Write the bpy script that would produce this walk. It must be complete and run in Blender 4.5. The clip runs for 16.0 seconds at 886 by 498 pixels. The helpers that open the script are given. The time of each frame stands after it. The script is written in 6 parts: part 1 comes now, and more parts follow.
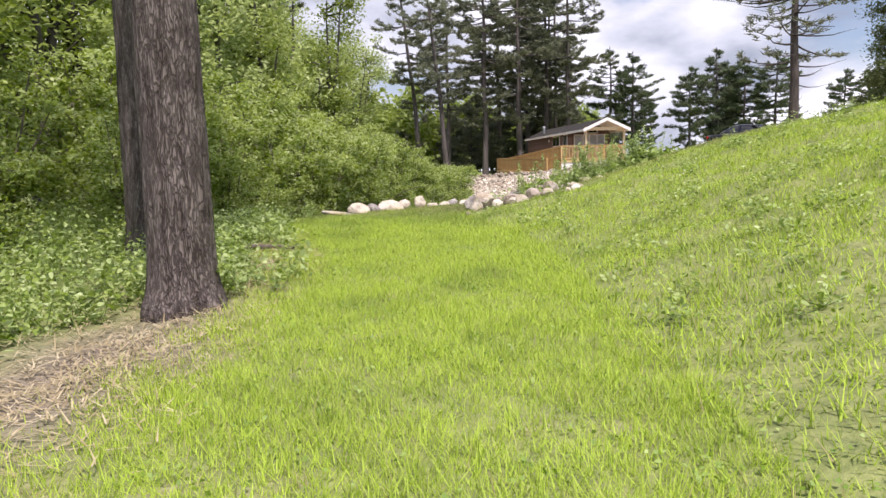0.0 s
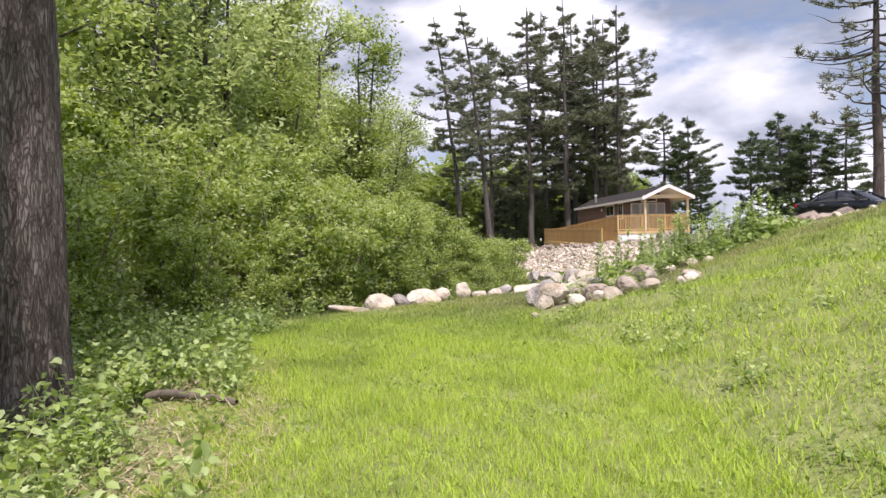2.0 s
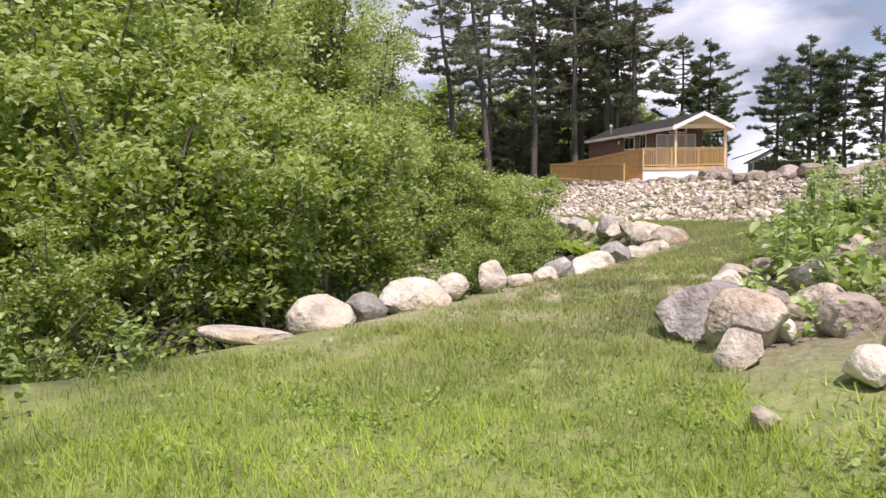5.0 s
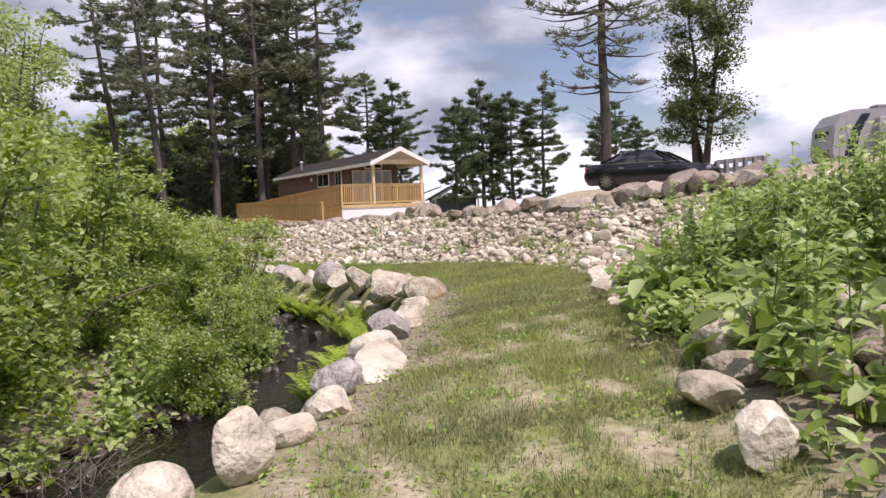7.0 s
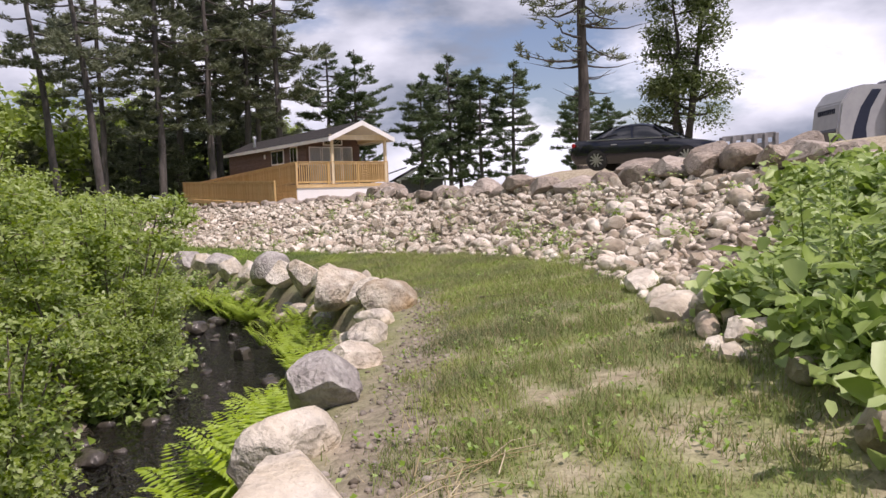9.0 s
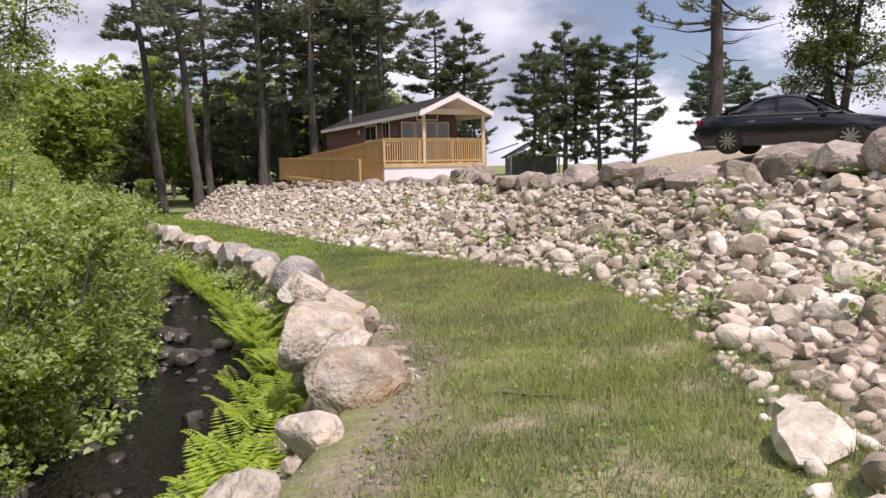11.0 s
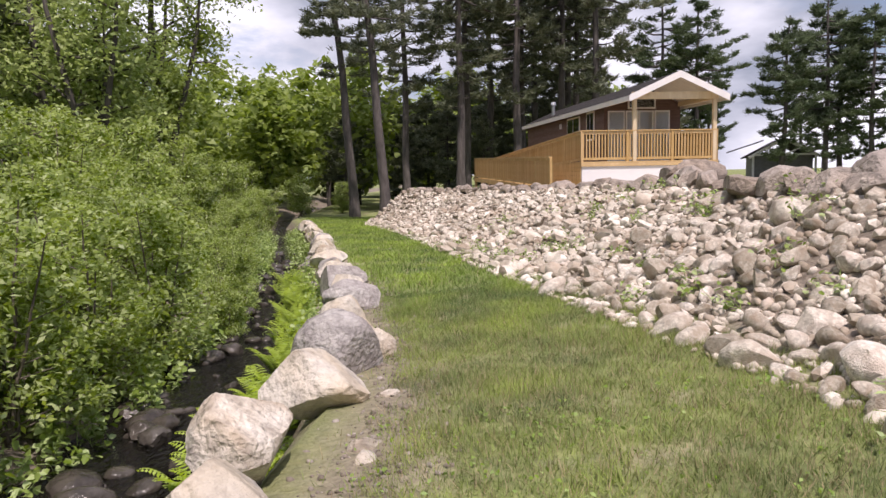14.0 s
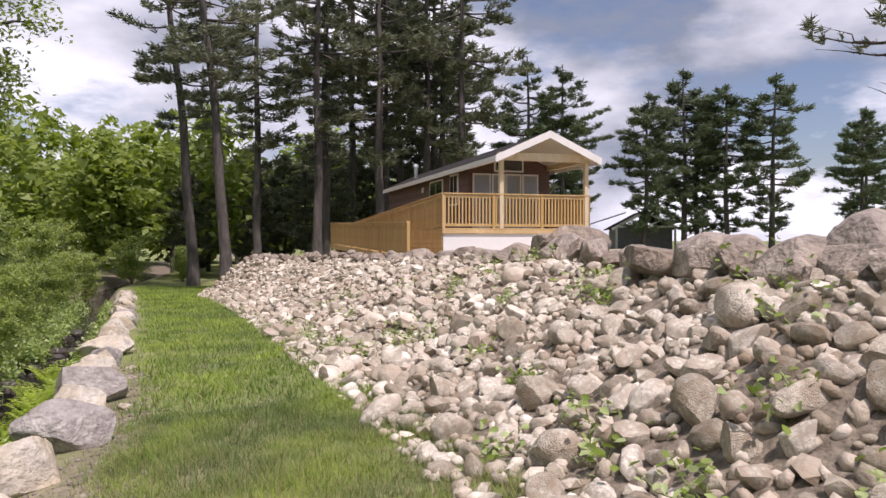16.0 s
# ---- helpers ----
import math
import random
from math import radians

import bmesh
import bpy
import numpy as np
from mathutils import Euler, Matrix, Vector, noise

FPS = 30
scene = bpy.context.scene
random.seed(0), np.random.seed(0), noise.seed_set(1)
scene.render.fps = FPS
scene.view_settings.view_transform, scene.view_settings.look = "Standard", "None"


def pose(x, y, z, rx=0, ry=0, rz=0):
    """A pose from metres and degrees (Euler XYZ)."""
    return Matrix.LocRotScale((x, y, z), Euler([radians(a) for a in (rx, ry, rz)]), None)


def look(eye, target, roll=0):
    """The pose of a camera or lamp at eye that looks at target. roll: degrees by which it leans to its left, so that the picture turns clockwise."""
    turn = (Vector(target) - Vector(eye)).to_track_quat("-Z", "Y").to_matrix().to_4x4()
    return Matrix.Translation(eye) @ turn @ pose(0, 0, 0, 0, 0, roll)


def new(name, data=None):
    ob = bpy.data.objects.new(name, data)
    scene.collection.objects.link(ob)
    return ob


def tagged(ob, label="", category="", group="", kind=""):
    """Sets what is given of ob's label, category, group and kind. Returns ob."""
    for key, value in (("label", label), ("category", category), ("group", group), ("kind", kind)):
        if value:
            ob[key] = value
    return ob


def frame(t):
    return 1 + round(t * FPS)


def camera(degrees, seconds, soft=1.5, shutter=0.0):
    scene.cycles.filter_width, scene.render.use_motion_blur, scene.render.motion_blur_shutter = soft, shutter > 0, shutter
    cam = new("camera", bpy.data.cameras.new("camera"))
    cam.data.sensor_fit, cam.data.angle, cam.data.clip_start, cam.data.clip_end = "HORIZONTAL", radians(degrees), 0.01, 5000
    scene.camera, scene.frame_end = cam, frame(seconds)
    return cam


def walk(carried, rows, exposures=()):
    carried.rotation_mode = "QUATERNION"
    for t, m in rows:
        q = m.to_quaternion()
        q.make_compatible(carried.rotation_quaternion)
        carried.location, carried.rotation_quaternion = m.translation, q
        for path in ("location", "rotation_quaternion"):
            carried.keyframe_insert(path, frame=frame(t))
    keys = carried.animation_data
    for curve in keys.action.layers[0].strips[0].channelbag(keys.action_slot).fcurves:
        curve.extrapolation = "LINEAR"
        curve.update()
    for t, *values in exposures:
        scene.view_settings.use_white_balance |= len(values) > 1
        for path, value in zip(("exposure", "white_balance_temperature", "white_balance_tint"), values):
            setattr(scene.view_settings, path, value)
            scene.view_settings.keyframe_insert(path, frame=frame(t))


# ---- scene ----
cam = camera(61.6, 16.0, soft=1.5)
U = 1.2                      # metres in one unit of the plan


def at(x, y, z=0.0):
    """A place of the plan in metres; the lawn at the start of the walk lies near z = 0."""
    return Vector((U * x, U * y, U * z - 0.43))


EXPOSURES = [(0.0, 0.42, 6500, 26), (3.2, 0.42, 6500, 27), (6.5, 0.23, 6500, 28), (9.0, 0.06, 6500, 28), (14.5, 0.11, 6500, 28), (16.0, 0.0, 6500, 28)]
PATH = [
    (0, (-0.491, 0.643, 1.445), (-0.552, 2.632, 1.239), -1.4),
    (0.5, (-0.547, 1.743, 1.487), (-0.619, 3.736, 1.329), -1.6),
    (1, (-0.605, 2.825, 1.566), (-0.691, 4.82, 1.451), -1.8),
    (1.5, (-0.686, 3.917, 1.625), (-0.794, 5.913, 1.561), -1.5),
    (2, (-0.784, 4.993, 1.618), (-0.95, 6.986, 1.6), -1.4),
    (2.5, (-0.986, 6.049, 1.616), (-1.186, 8.038, 1.612), -2.1),
    (3, (-1.185, 7.163, 1.655), (-1.37, 9.155, 1.632), -2.4),
    (3.2, (-1.225, 7.586, 1.673), (-1.401, 9.578, 1.619), -2.3),
    (5.3, (-1.551, 12.067, 1.662), (-1.670, 13.722, 1.501), -0.8),
    (5.5, (-1.579, 12.538, 1.687), (-1.713, 14.192, 1.535), -0.9),
    (6, (-1.673, 13.343, 1.668), (-1.699, 15.004, 1.533), -1.8),
    (6.5, (-1.766, 14.166, 1.623), (-1.494, 15.805, 1.494), -2.7),
    (7, (-1.773, 14.986, 1.693), (-1.197, 16.547, 1.601), -2.3),
    (7.5, (-1.667, 15.660, 1.698), (-0.935, 17.156, 1.643), -2.3),
    (8, (-1.498, 16.405, 1.686), (-0.712, 17.874, 1.637), -2.1),
    (8.5, (-1.178, 17.111, 1.643), (-0.427, 18.596, 1.568), -1.9),
    (9, (-0.792, 17.819, 1.625), (-0.143, 19.349, 1.492), -1.7),
    (9.2, (-0.634, 18.113, 1.620), (-0.028, 19.658, 1.464), -1.7),
    (11.3, (1.407, 21.014, 1.872), (1.829, 22.956, 1.653), -0.8),
    (11.5, (1.556, 21.354, 1.849), (1.936, 23.307, 1.64), -0.7),
    (12, (1.912, 22.199, 1.827), (2.143, 24.174, 1.609), -0.9),
    (12.5, (2.214, 23.037, 1.796), (2.331, 25.02, 1.564), -1.2),
    (13, (2.525, 23.854, 1.739), (2.564, 25.841, 1.507), -1.3),
    (13.5, (2.757, 24.676, 1.727), (2.693, 26.661, 1.49), -1.4),
    (14, (2.924, 25.531, 1.699), (2.796, 27.517, 1.5), -1.1),
    (14.5, (3.066, 26.397, 1.712), (2.898, 28.387, 1.595), -0.1),
    (15, (3.255, 27.097, 1.737), (3.119, 29.091, 1.688), -0.0),
    (15.5, (3.399, 27.935, 1.675), (3.432, 29.934, 1.636), -0.8),
    (16, (3.516, 28.68, 1.663), (3.736, 30.667, 1.641), -0.0),
]
walk(cam, [(t, look(at(*eye), at(*target), roll)) for t, eye, target, roll in PATH], EXPOSURES)

# ---- world, sun ----
SUN_ELEVATION, SUN_AZIMUTH = 62.0, 155.0     # degrees; azimuth clockwise from +y
world = bpy.data.worlds.new("sky")
scene.world = world
world.use_nodes = True
wn, wl = world.node_tree.nodes, world.node_tree.links
wn.clear()


def wnode(kind, **values):
    n = wn.new(kind)
    for key, value in values.items():
        n.inputs[key].default_value = value
    return n


w_out, w_back = wn.new("ShaderNodeOutputWorld"), wn.new("ShaderNodeBackground")
w_sky = wn.new("ShaderNodeTexSky")
w_sky.sky_type, w_sky.sun_disc = "NISHITA", False
w_sky.sun_elevation, w_sky.sun_rotation = radians(SUN_ELEVATION), radians(SUN_AZIMUTH)
w_co, w_map = wn.new("ShaderNodeTexCoord"), wn.new("ShaderNodeMapping")
w_map.inputs["Scale"].default_value = (1.0, 1.0, 2.6)
w_map.inputs["Location"].default_value = (3.3, 1.7, 0.4)
w_big = wnode("ShaderNodeTexNoise", Scale=2.3, Detail=7.0, Roughness=0.58)
w_small = wnode("ShaderNodeTexNoise", Scale=2.6, Detail=6.0, Roughness=0.5)
w_cover, w_shade, w_mix = wn.new("ShaderNodeValToRGB"), wn.new("ShaderNodeValToRGB"), wn.new("ShaderNodeMix")
w_mix.data_type = "RGBA"
w_cover.color_ramp.elements[0].position, w_cover.color_ramp.elements[1].position = 0.38, 0.48
w_shade.color_ramp.elements[0].position, w_shade.color_ramp.elements[1].position = 0.43, 0.6
w_shade.color_ramp.elements[0].color = (2.8, 3.4, 4.1, 1)
w_shade.color_ramp.elements[1].color = (9.9, 10.5, 11.0, 1)
w_off = wn.new("ShaderNodeMapping")
w_off.inputs["Location"].default_value = (7.1, 2.2, 5.0)
w_off.inputs["Scale"].default_value = (1.0, 1.0, 2.2)
wl.new(w_co.outputs["Generated"], w_map.inputs["Vector"])
wl.new(w_co.outputs["Generated"], w_off.inputs["Vector"])
wl.new(w_map.outputs["Vector"], w_big.inputs["Vector"])
wl.new(w_off.outputs["Vector"], w_small.inputs["Vector"])
wl.new(w_big.outputs["Fac"], w_cover.inputs["Fac"])
wl.new(w_small.outputs["Fac"], w_shade.inputs["Fac"])
wl.new(w_cover.outputs["Color"], w_mix.inputs["Factor"])
wl.new(w_sky.outputs["Color"], w_mix.inputs["A"])
wl.new(w_shade.outputs["Color"], w_mix.inputs["B"])
wl.new(w_mix.outputs["Result"], w_back.inputs["Color"])
w_back.inputs["Strength"].default_value = 0.1
wl.new(w_back.outputs["Background"], w_out.inputs["Surface"])

sun = new("sun", bpy.data.lights.new("sun", "SUN"))
sun.data.energy, sun.data.angle, sun.data.color = 4.1, radians(1.2), (1.0, 0.93, 0.82)
a, e = radians(SUN_AZIMUTH), radians(SUN_ELEVATION)
sun.matrix_world = look((math.sin(a) * math.cos(e) * 60, math.cos(a) * math.cos(e) * 60, math.sin(e) * 60), (0, 0, 0))


# ---- materials ----
def material(name, colours, scale=6.0, rough=0.8, bump=0.3, bump_scale=None, detail=6.0, metal=0.0, spread=None, random_tint=0.0, island=0.0,
             stain=None, stain_scale=0.8, specular=0.4, translucent=0.0, stretch=(1, 1, 1), coord="Object"):
    """A procedural surface: fine noise between colours, large stains, relief, and a tint by piece."""
    m = bpy.data.materials.new(name)
    m.use_nodes = True
    n, k = m.node_tree.nodes, m.node_tree.links
    b = n["Principled BSDF"]
    co, mp, tex, ramp = n.new("ShaderNodeTexCoord"), n.new("ShaderNodeMapping"), n.new("ShaderNodeTexNoise"), n.new("ShaderNodeValToRGB")
    mp.inputs["Scale"].default_value = stretch
    k.new(co.outputs[coord], mp.inputs["Vector"])
    k.new(mp.outputs["Vector"], tex.inputs["Vector"])
    tex.inputs["Scale"].default_value, tex.inputs["Detail"].default_value, tex.inputs["Roughness"].default_value = scale, detail, 0.62
    el = ramp.color_ramp.elements
    lo, hi = spread or (0.32, 0.68)
    for i, c in enumerate(colours):
        p = lo + (hi - lo) * i / max(1, len(colours) - 1)
        if i < 2:
            el[i].position, el[i].color = p, (*c, 1)
        else:
            el.new(p).color = (*c, 1)
    k.new(tex.outputs["Fac"], ramp.inputs["Fac"])
    colour = ramp.outputs["Color"]
    if stain:
        big, fac, mix = n.new("ShaderNodeTexNoise"), n.new("ShaderNodeValToRGB"), n.new("ShaderNodeMix")
        mix.data_type = "RGBA"
        big.inputs["Scale"].default_value, big.inputs["Detail"].default_value = stain_scale, 4.0
        k.new(co.outputs[coord], big.inputs["Vector"])
        k.new(big.outputs["Fac"], fac.inputs["Fac"])
        fac.color_ramp.elements[0].position, fac.color_ramp.elements[1].position = 0.42, 0.66
        k.new(fac.outputs["Color"], mix.inputs["Factor"])
        k.new(colour, mix.inputs["A"])
        mix.inputs["B"].default_value = (*stain, 1)
        colour = mix.outputs["Result"]
    for amount, source in ((random_tint, "o"), (island, "i")):
        if amount:
            hsv, mr = n.new("ShaderNodeHueSaturation"), n.new("ShaderNodeMapRange")
            rnd = n.new("ShaderNodeObjectInfo").outputs["Random"] if source == "o" else n.new("ShaderNodeNewGeometry").outputs["Random Per Island"]
            mr.inputs["To Min"].default_value, mr.inputs["To Max"].default_value = 1 - amount, 1 + amount
            k.new(rnd, mr.inputs["Value"])
            k.new(mr.outputs["Result"], hsv.inputs["Value"])
            mr2 = n.new("ShaderNodeMapRange")
            mr2.inputs["To Min"].default_value, mr2.inputs["To Max"].default_value = 1 + amount * 0.7, 1 - amount * 0.7
            k.new(rnd, mr2.inputs["Value"])
            k.new(mr2.outputs["Result"], hsv.inputs["Saturation"])
            k.new(colour, hsv.inputs["Color"])
            colour = hsv.outputs["Color"]
    k.new(colour, b.inputs["Base Color"])
    b.inputs["Roughness"].default_value, b.inputs["Metallic"].default_value = rough, metal
    b.inputs["Specular IOR Level"].default_value = specular
    if bump:
        bt, bp = n.new("ShaderNodeTexNoise"), n.new("ShaderNodeBump")
        bt.inputs["Scale"].default_value, bt.inputs["Detail"].default_value = bump_scale or scale * 2, 5.0
        k.new(mp.outputs["Vector"], bt.inputs["Vector"])
        k.new(bt.outputs["Fac"], bp.inputs["Height"])
        bp.inputs["Strength"].default_value, bp.inputs["Distance"].default_value = bump, 0.05
        k.new(bp.outputs["Normal"], b.inputs["Normal"])
    if translucent:
        tr, ad, out = n.new("ShaderNodeBsdfTranslucent"), n.new("ShaderNodeMixShader"), n["Material Output"]
        k.new(colour, tr.inputs["Color"])
        ad.inputs["Fac"].default_value = translucent
        k.new(b.outputs["BSDF"], ad.inputs[1])
        k.new(tr.outputs["BSDF"], ad.inputs[2])
        k.new(ad.outputs["Shader"], out.inputs["Surface"])
    return m


def bark_material():
    """Old pine bark: long plates parted by dark cracks."""
    m = bpy.data.materials.new("old_pine_bark")
    m.use_nodes = True
    n, k = m.node_tree.nodes, m.node_tree.links
    b, co, mp, vo, no, mix = n["Principled BSDF"], n.new("ShaderNodeTexCoord"), n.new("ShaderNodeMapping"), n.new("ShaderNodeTexVoronoi"), n.new("ShaderNodeTexNoise"), n.new("ShaderNodeMix")
    mp.inputs["Scale"].default_value = (1.0, 1.0, 0.2)
    k.new(co.outputs["Object"], mp.inputs["Vector"])
    no.inputs["Scale"].default_value, no.inputs["Detail"].default_value = 15.0, 7.0
    k.new(mp.outputs["Vector"], no.inputs["Vector"])
    mix.data_type = "VECTOR"
    mix.inputs["Factor"].default_value = 0.14
    k.new(mp.outputs["Vector"], mix.inputs[4])
    k.new(no.outputs["Color"], mix.inputs[5])
    vo.feature = "DISTANCE_TO_EDGE"
    vo.inputs["Scale"].default_value = 36.0
    k.new(mix.outputs[1], vo.inputs["Vector"])
    crack, tone, mul = n.new("ShaderNodeValToRGB"), n.new("ShaderNodeValToRGB"), n.new("ShaderNodeMix")
    crack.color_ramp.elements[0].color, crack.color_ramp.elements[1].color = (0.52, 0.5, 0.49, 1), (1, 1, 1, 1)
    crack.color_ramp.elements[0].position, crack.color_ramp.elements[1].position = 0.0, 0.2
    k.new(vo.outputs["Distance"], crack.inputs["Fac"])
    tone.color_ramp.elements[0].color, tone.color_ramp.elements[1].color = (0.1, 0.083, 0.077, 1), (0.25, 0.22, 0.21, 1)
    tone.color_ramp.elements[0].position, tone.color_ramp.elements[1].position = 0.35, 0.7
    k.new(no.outputs["Fac"], tone.inputs["Fac"])
    mul.data_type, mul.blend_type = "RGBA", "MULTIPLY"
    mul.inputs["Factor"].default_value = 1.0
    k.new(tone.outputs["Color"], mul.inputs["A"])
    k.new(crack.outputs["Color"], mul.inputs["B"])
    k.new(mul.outputs["Result"], b.inputs["Base Color"])
    b.inputs["Roughness"].default_value, b.inputs["Specular IOR Level"].default_value = 0.95, 0.2
    add, bp = n.new("ShaderNodeMath"), n.new("ShaderNodeBump")
    add.operation = "MULTIPLY_ADD"
    k.new(no.outputs["Fac"], add.inputs[0])
    add.inputs[1].default_value = 0.5
    k.new(crack.outputs["Color"], add.inputs[2])
    k.new(add.outputs["Value"], bp.inputs["Height"])
    bp.inputs["Strength"].default_value, bp.inputs["Distance"].default_value = 1.0, 0.03
    k.new(bp.outputs["Normal"], b.inputs["Normal"])
    return m


M_BARK = bark_material()
M_BARK_FAR = material("dark_bark", [(0.055, 0.05, 0.047), (0.135, 0.122, 0.115)], 5, 0.95, 0.6, stretch=(1, 1, 0.25))
M_BARK_DARK = material("weathered_dark_bark", [(0.035, 0.03, 0.027), (0.1, 0.088, 0.08)], 5, 0.95, 0.6, stretch=(1, 1, 0.25))
M_NEEDLE_LIT = material("sunlit_needles", [(0.075, 0.115, 0.06), (0.14, 0.19, 0.09)], 0.9, 0.7, 0, island=0.35, translucent=0.3, random_tint=0.15)
M_PALE = material("pale_lumber", [(0.58, 0.47, 0.3), (0.7, 0.6, 0.43)], 5, 0.7, 0.12, 30, stretch=(1, 1, 0.3))
M_TWIG = material("twig_bark", [(0.1, 0.085, 0.07), (0.2, 0.17, 0.14)], 12, 0.9, 0.3)
M_NEEDLE = material("pine_needles", [(0.13, 0.155, 0.1), (0.22, 0.25, 0.15)], 0.9, 0.7, 0, island=0.35, translucent=0.25, random_tint=0.15)
M_LEAF = material("shrub_leaves", [(0.25, 0.345, 0.08), (0.475, 0.59, 0.165)], 0.8, 0.4, 0, island=0.5, translucent=0.6)
M_LEAF_BACK = material("tree_leaves", [(0.255, 0.345, 0.1), (0.46, 0.565, 0.175)], 0.6, 0.6, 0, island=0.3, translucent=0.5, random_tint=0.2)
# tree leaves darkened: a backlit crown's shade is put into their colour
M_LEAF_SHADED = material("shaded_tree_leaves", [(0.09, 0.125, 0.045), (0.18, 0.23, 0.08)], 0.6, 0.6, 0, island=0.35, translucent=0.25)
M_FERN = material("fern_leaves", [(0.28, 0.41, 0.04), (0.46, 0.59, 0.08)], 2, 0.6, 0, island=0.2, translucent=0.4)
M_WEED = material("weed_leaves", [(0.235, 0.35, 0.085), (0.43, 0.55, 0.185)], 1.6, 0.42, 0, island=0.4, translucent=0.42)
M_CLOVER = material("clover_leaves", [(0.17, 0.29, 0.05), (0.3, 0.43, 0.09)], 2.0, 0.55, 0, island=0.3, translucent=0.3)
M_DRY = material("dry_stalks", [(0.3, 0.25, 0.14), (0.45, 0.39, 0.25)], 3, 0.9, 0, island=0.3)
M_ROCK = material("field_stone", [(0.31, 0.28, 0.23), (0.55, 0.505, 0.425), (0.74, 0.69, 0.6)], 5, 0.85, 0.55, 18, stain=(0.41, 0.34, 0.265), stain_scale=1.6, random_tint=0.36)
M_ROCK_MANY = material("field_stone_many", [(0.31, 0.28, 0.23), (0.55, 0.505, 0.425), (0.74, 0.69, 0.6)], 5, 0.85, 0.5, 18, stain=(0.41, 0.34, 0.265), stain_scale=1.6, island=0.36)
M_BOULDER = material("boulder_stone", [(0.23, 0.205, 0.175), (0.47, 0.435, 0.37), (0.69, 0.65, 0.57)], 6.5, 0.85, 1.0, 22, stain=(0.42, 0.3, 0.17), stain_scale=1.0, random_tint=0.22)
M_BOULDER_GREY = material("purplish_grey_stone", [(0.19, 0.178, 0.17), (0.35, 0.335, 0.318), (0.52, 0.5, 0.475)], 7.5, 0.85, 1.0, 20, stain=(0.26, 0.23, 0.22), stain_scale=1.6, random_tint=0.22)
M_BOULDER_WHITE = material("whitish_stone", [(0.3, 0.275, 0.24), (0.56, 0.525, 0.46), (0.7, 0.665, 0.6)], 4.5, 0.85, 1.0, 16, stain=(0.5, 0.4, 0.26), stain_scale=1.2, random_tint=0.14)
M_BLOCK = material("split_stone", [(0.16, 0.135, 0.11), (0.34, 0.285, 0.235), (0.5, 0.43, 0.36)], 5.5, 0.88, 1.0, 18, stain=(0.28, 0.25, 0.225), stain_scale=1.1, random_tint=0.2)
M_GRAVEL = material("grey_gravel", [(0.15, 0.13, 0.105), (0.32, 0.28, 0.235)], 8, 0.9, 0.3, island=0.4)
M_WET = material("wet_stone", [(0.03, 0.026, 0.022), (0.1, 0.088, 0.075)], 5, 0.22, 0.5, 15, random_tint=0.3)
M_LUMBER = material("new_lumber", [(0.44, 0.29, 0.12), (0.56, 0.39, 0.18), (0.64, 0.47, 0.24)], 5, 0.7, 0.15, 30, stretch=(1, 1, 0.3), random_tint=0.1, stain=(0.5, 0.34, 0.15), stain_scale=1.5)
M_SIDING = material("brown_siding", [(0.085, 0.05, 0.042), (0.15, 0.095, 0.08)], 4, 0.7, 0.2, 20, stretch=(0.4, 0.4, 3), random_tint=0.12)
M_WHITE = material("white_trim", [(0.74, 0.74, 0.74), (0.82, 0.82, 0.81)], 3, 0.5, 0.05)
M_SKIRT = material("white_skirting", [(0.78, 0.79, 0.81), (0.84, 0.84, 0.85)], 2, 0.5, 0.1)
M_ROOF = material("roof_shingles", [(0.025, 0.024, 0.024), (0.06, 0.057, 0.055)], 14, 0.95, 0.4, specular=0.1)
M_BLACK = material("black_paint", [(0.006, 0.007, 0.013), (0.01, 0.011, 0.02)], 3, 0.1, 0, specular=0.8)
M_TYRE = material("tyre_rubber", [(0.02, 0.02, 0.02), (0.035, 0.035, 0.035)], 20, 0.9, 0.2)
M_STEEL = material("alloy", [(0.5, 0.5, 0.52), (0.6, 0.6, 0.62)], 9, 0.3, 0, metal=0.9)
# white gelcoat greyed: the shade on the trailer's side is mixed into the colour
M_RV = material("shade_greyed_gelcoat", [(0.3, 0.31, 0.335), (0.37, 0.38, 0.4)], 2, 0.3, 0)
M_NAVY = material("navy_paint", [(0.012, 0.016, 0.035), (0.02, 0.025, 0.05)], 3, 0.3, 0)
M_GREY = material("grey_panel", [(0.16, 0.16, 0.17), (0.24, 0.24, 0.25)], 5, 0.6, 0.1)
M_CURTAIN = material("pale_curtain", [(0.42, 0.41, 0.39), (0.55, 0.54, 0.51)], 6, 0.9, 0.2, stretch=(6, 6, 0.5))


def glass_material(name, tint=(0.9, 0.93, 0.95), rough=0.02):
    m = bpy.data.materials.new(name)
    m.use_nodes = True
    b = m.node_tree.nodes["Principled BSDF"]
    b.inputs["Base Color"].default_value = (*tint, 1)
    b.inputs["Roughness"].default_value, b.inputs["Transmission Weight"].default_value, b.inputs["IOR"].default_value = rough, 1.0, 1.45
    return m


M_GLASS = glass_material("window_glass")
M_DARKGLASS = material("tinted_glass", [(0.01, 0.011, 0.013), (0.015, 0.016, 0.018)], 1, 0.06, 0, specular=0.9)


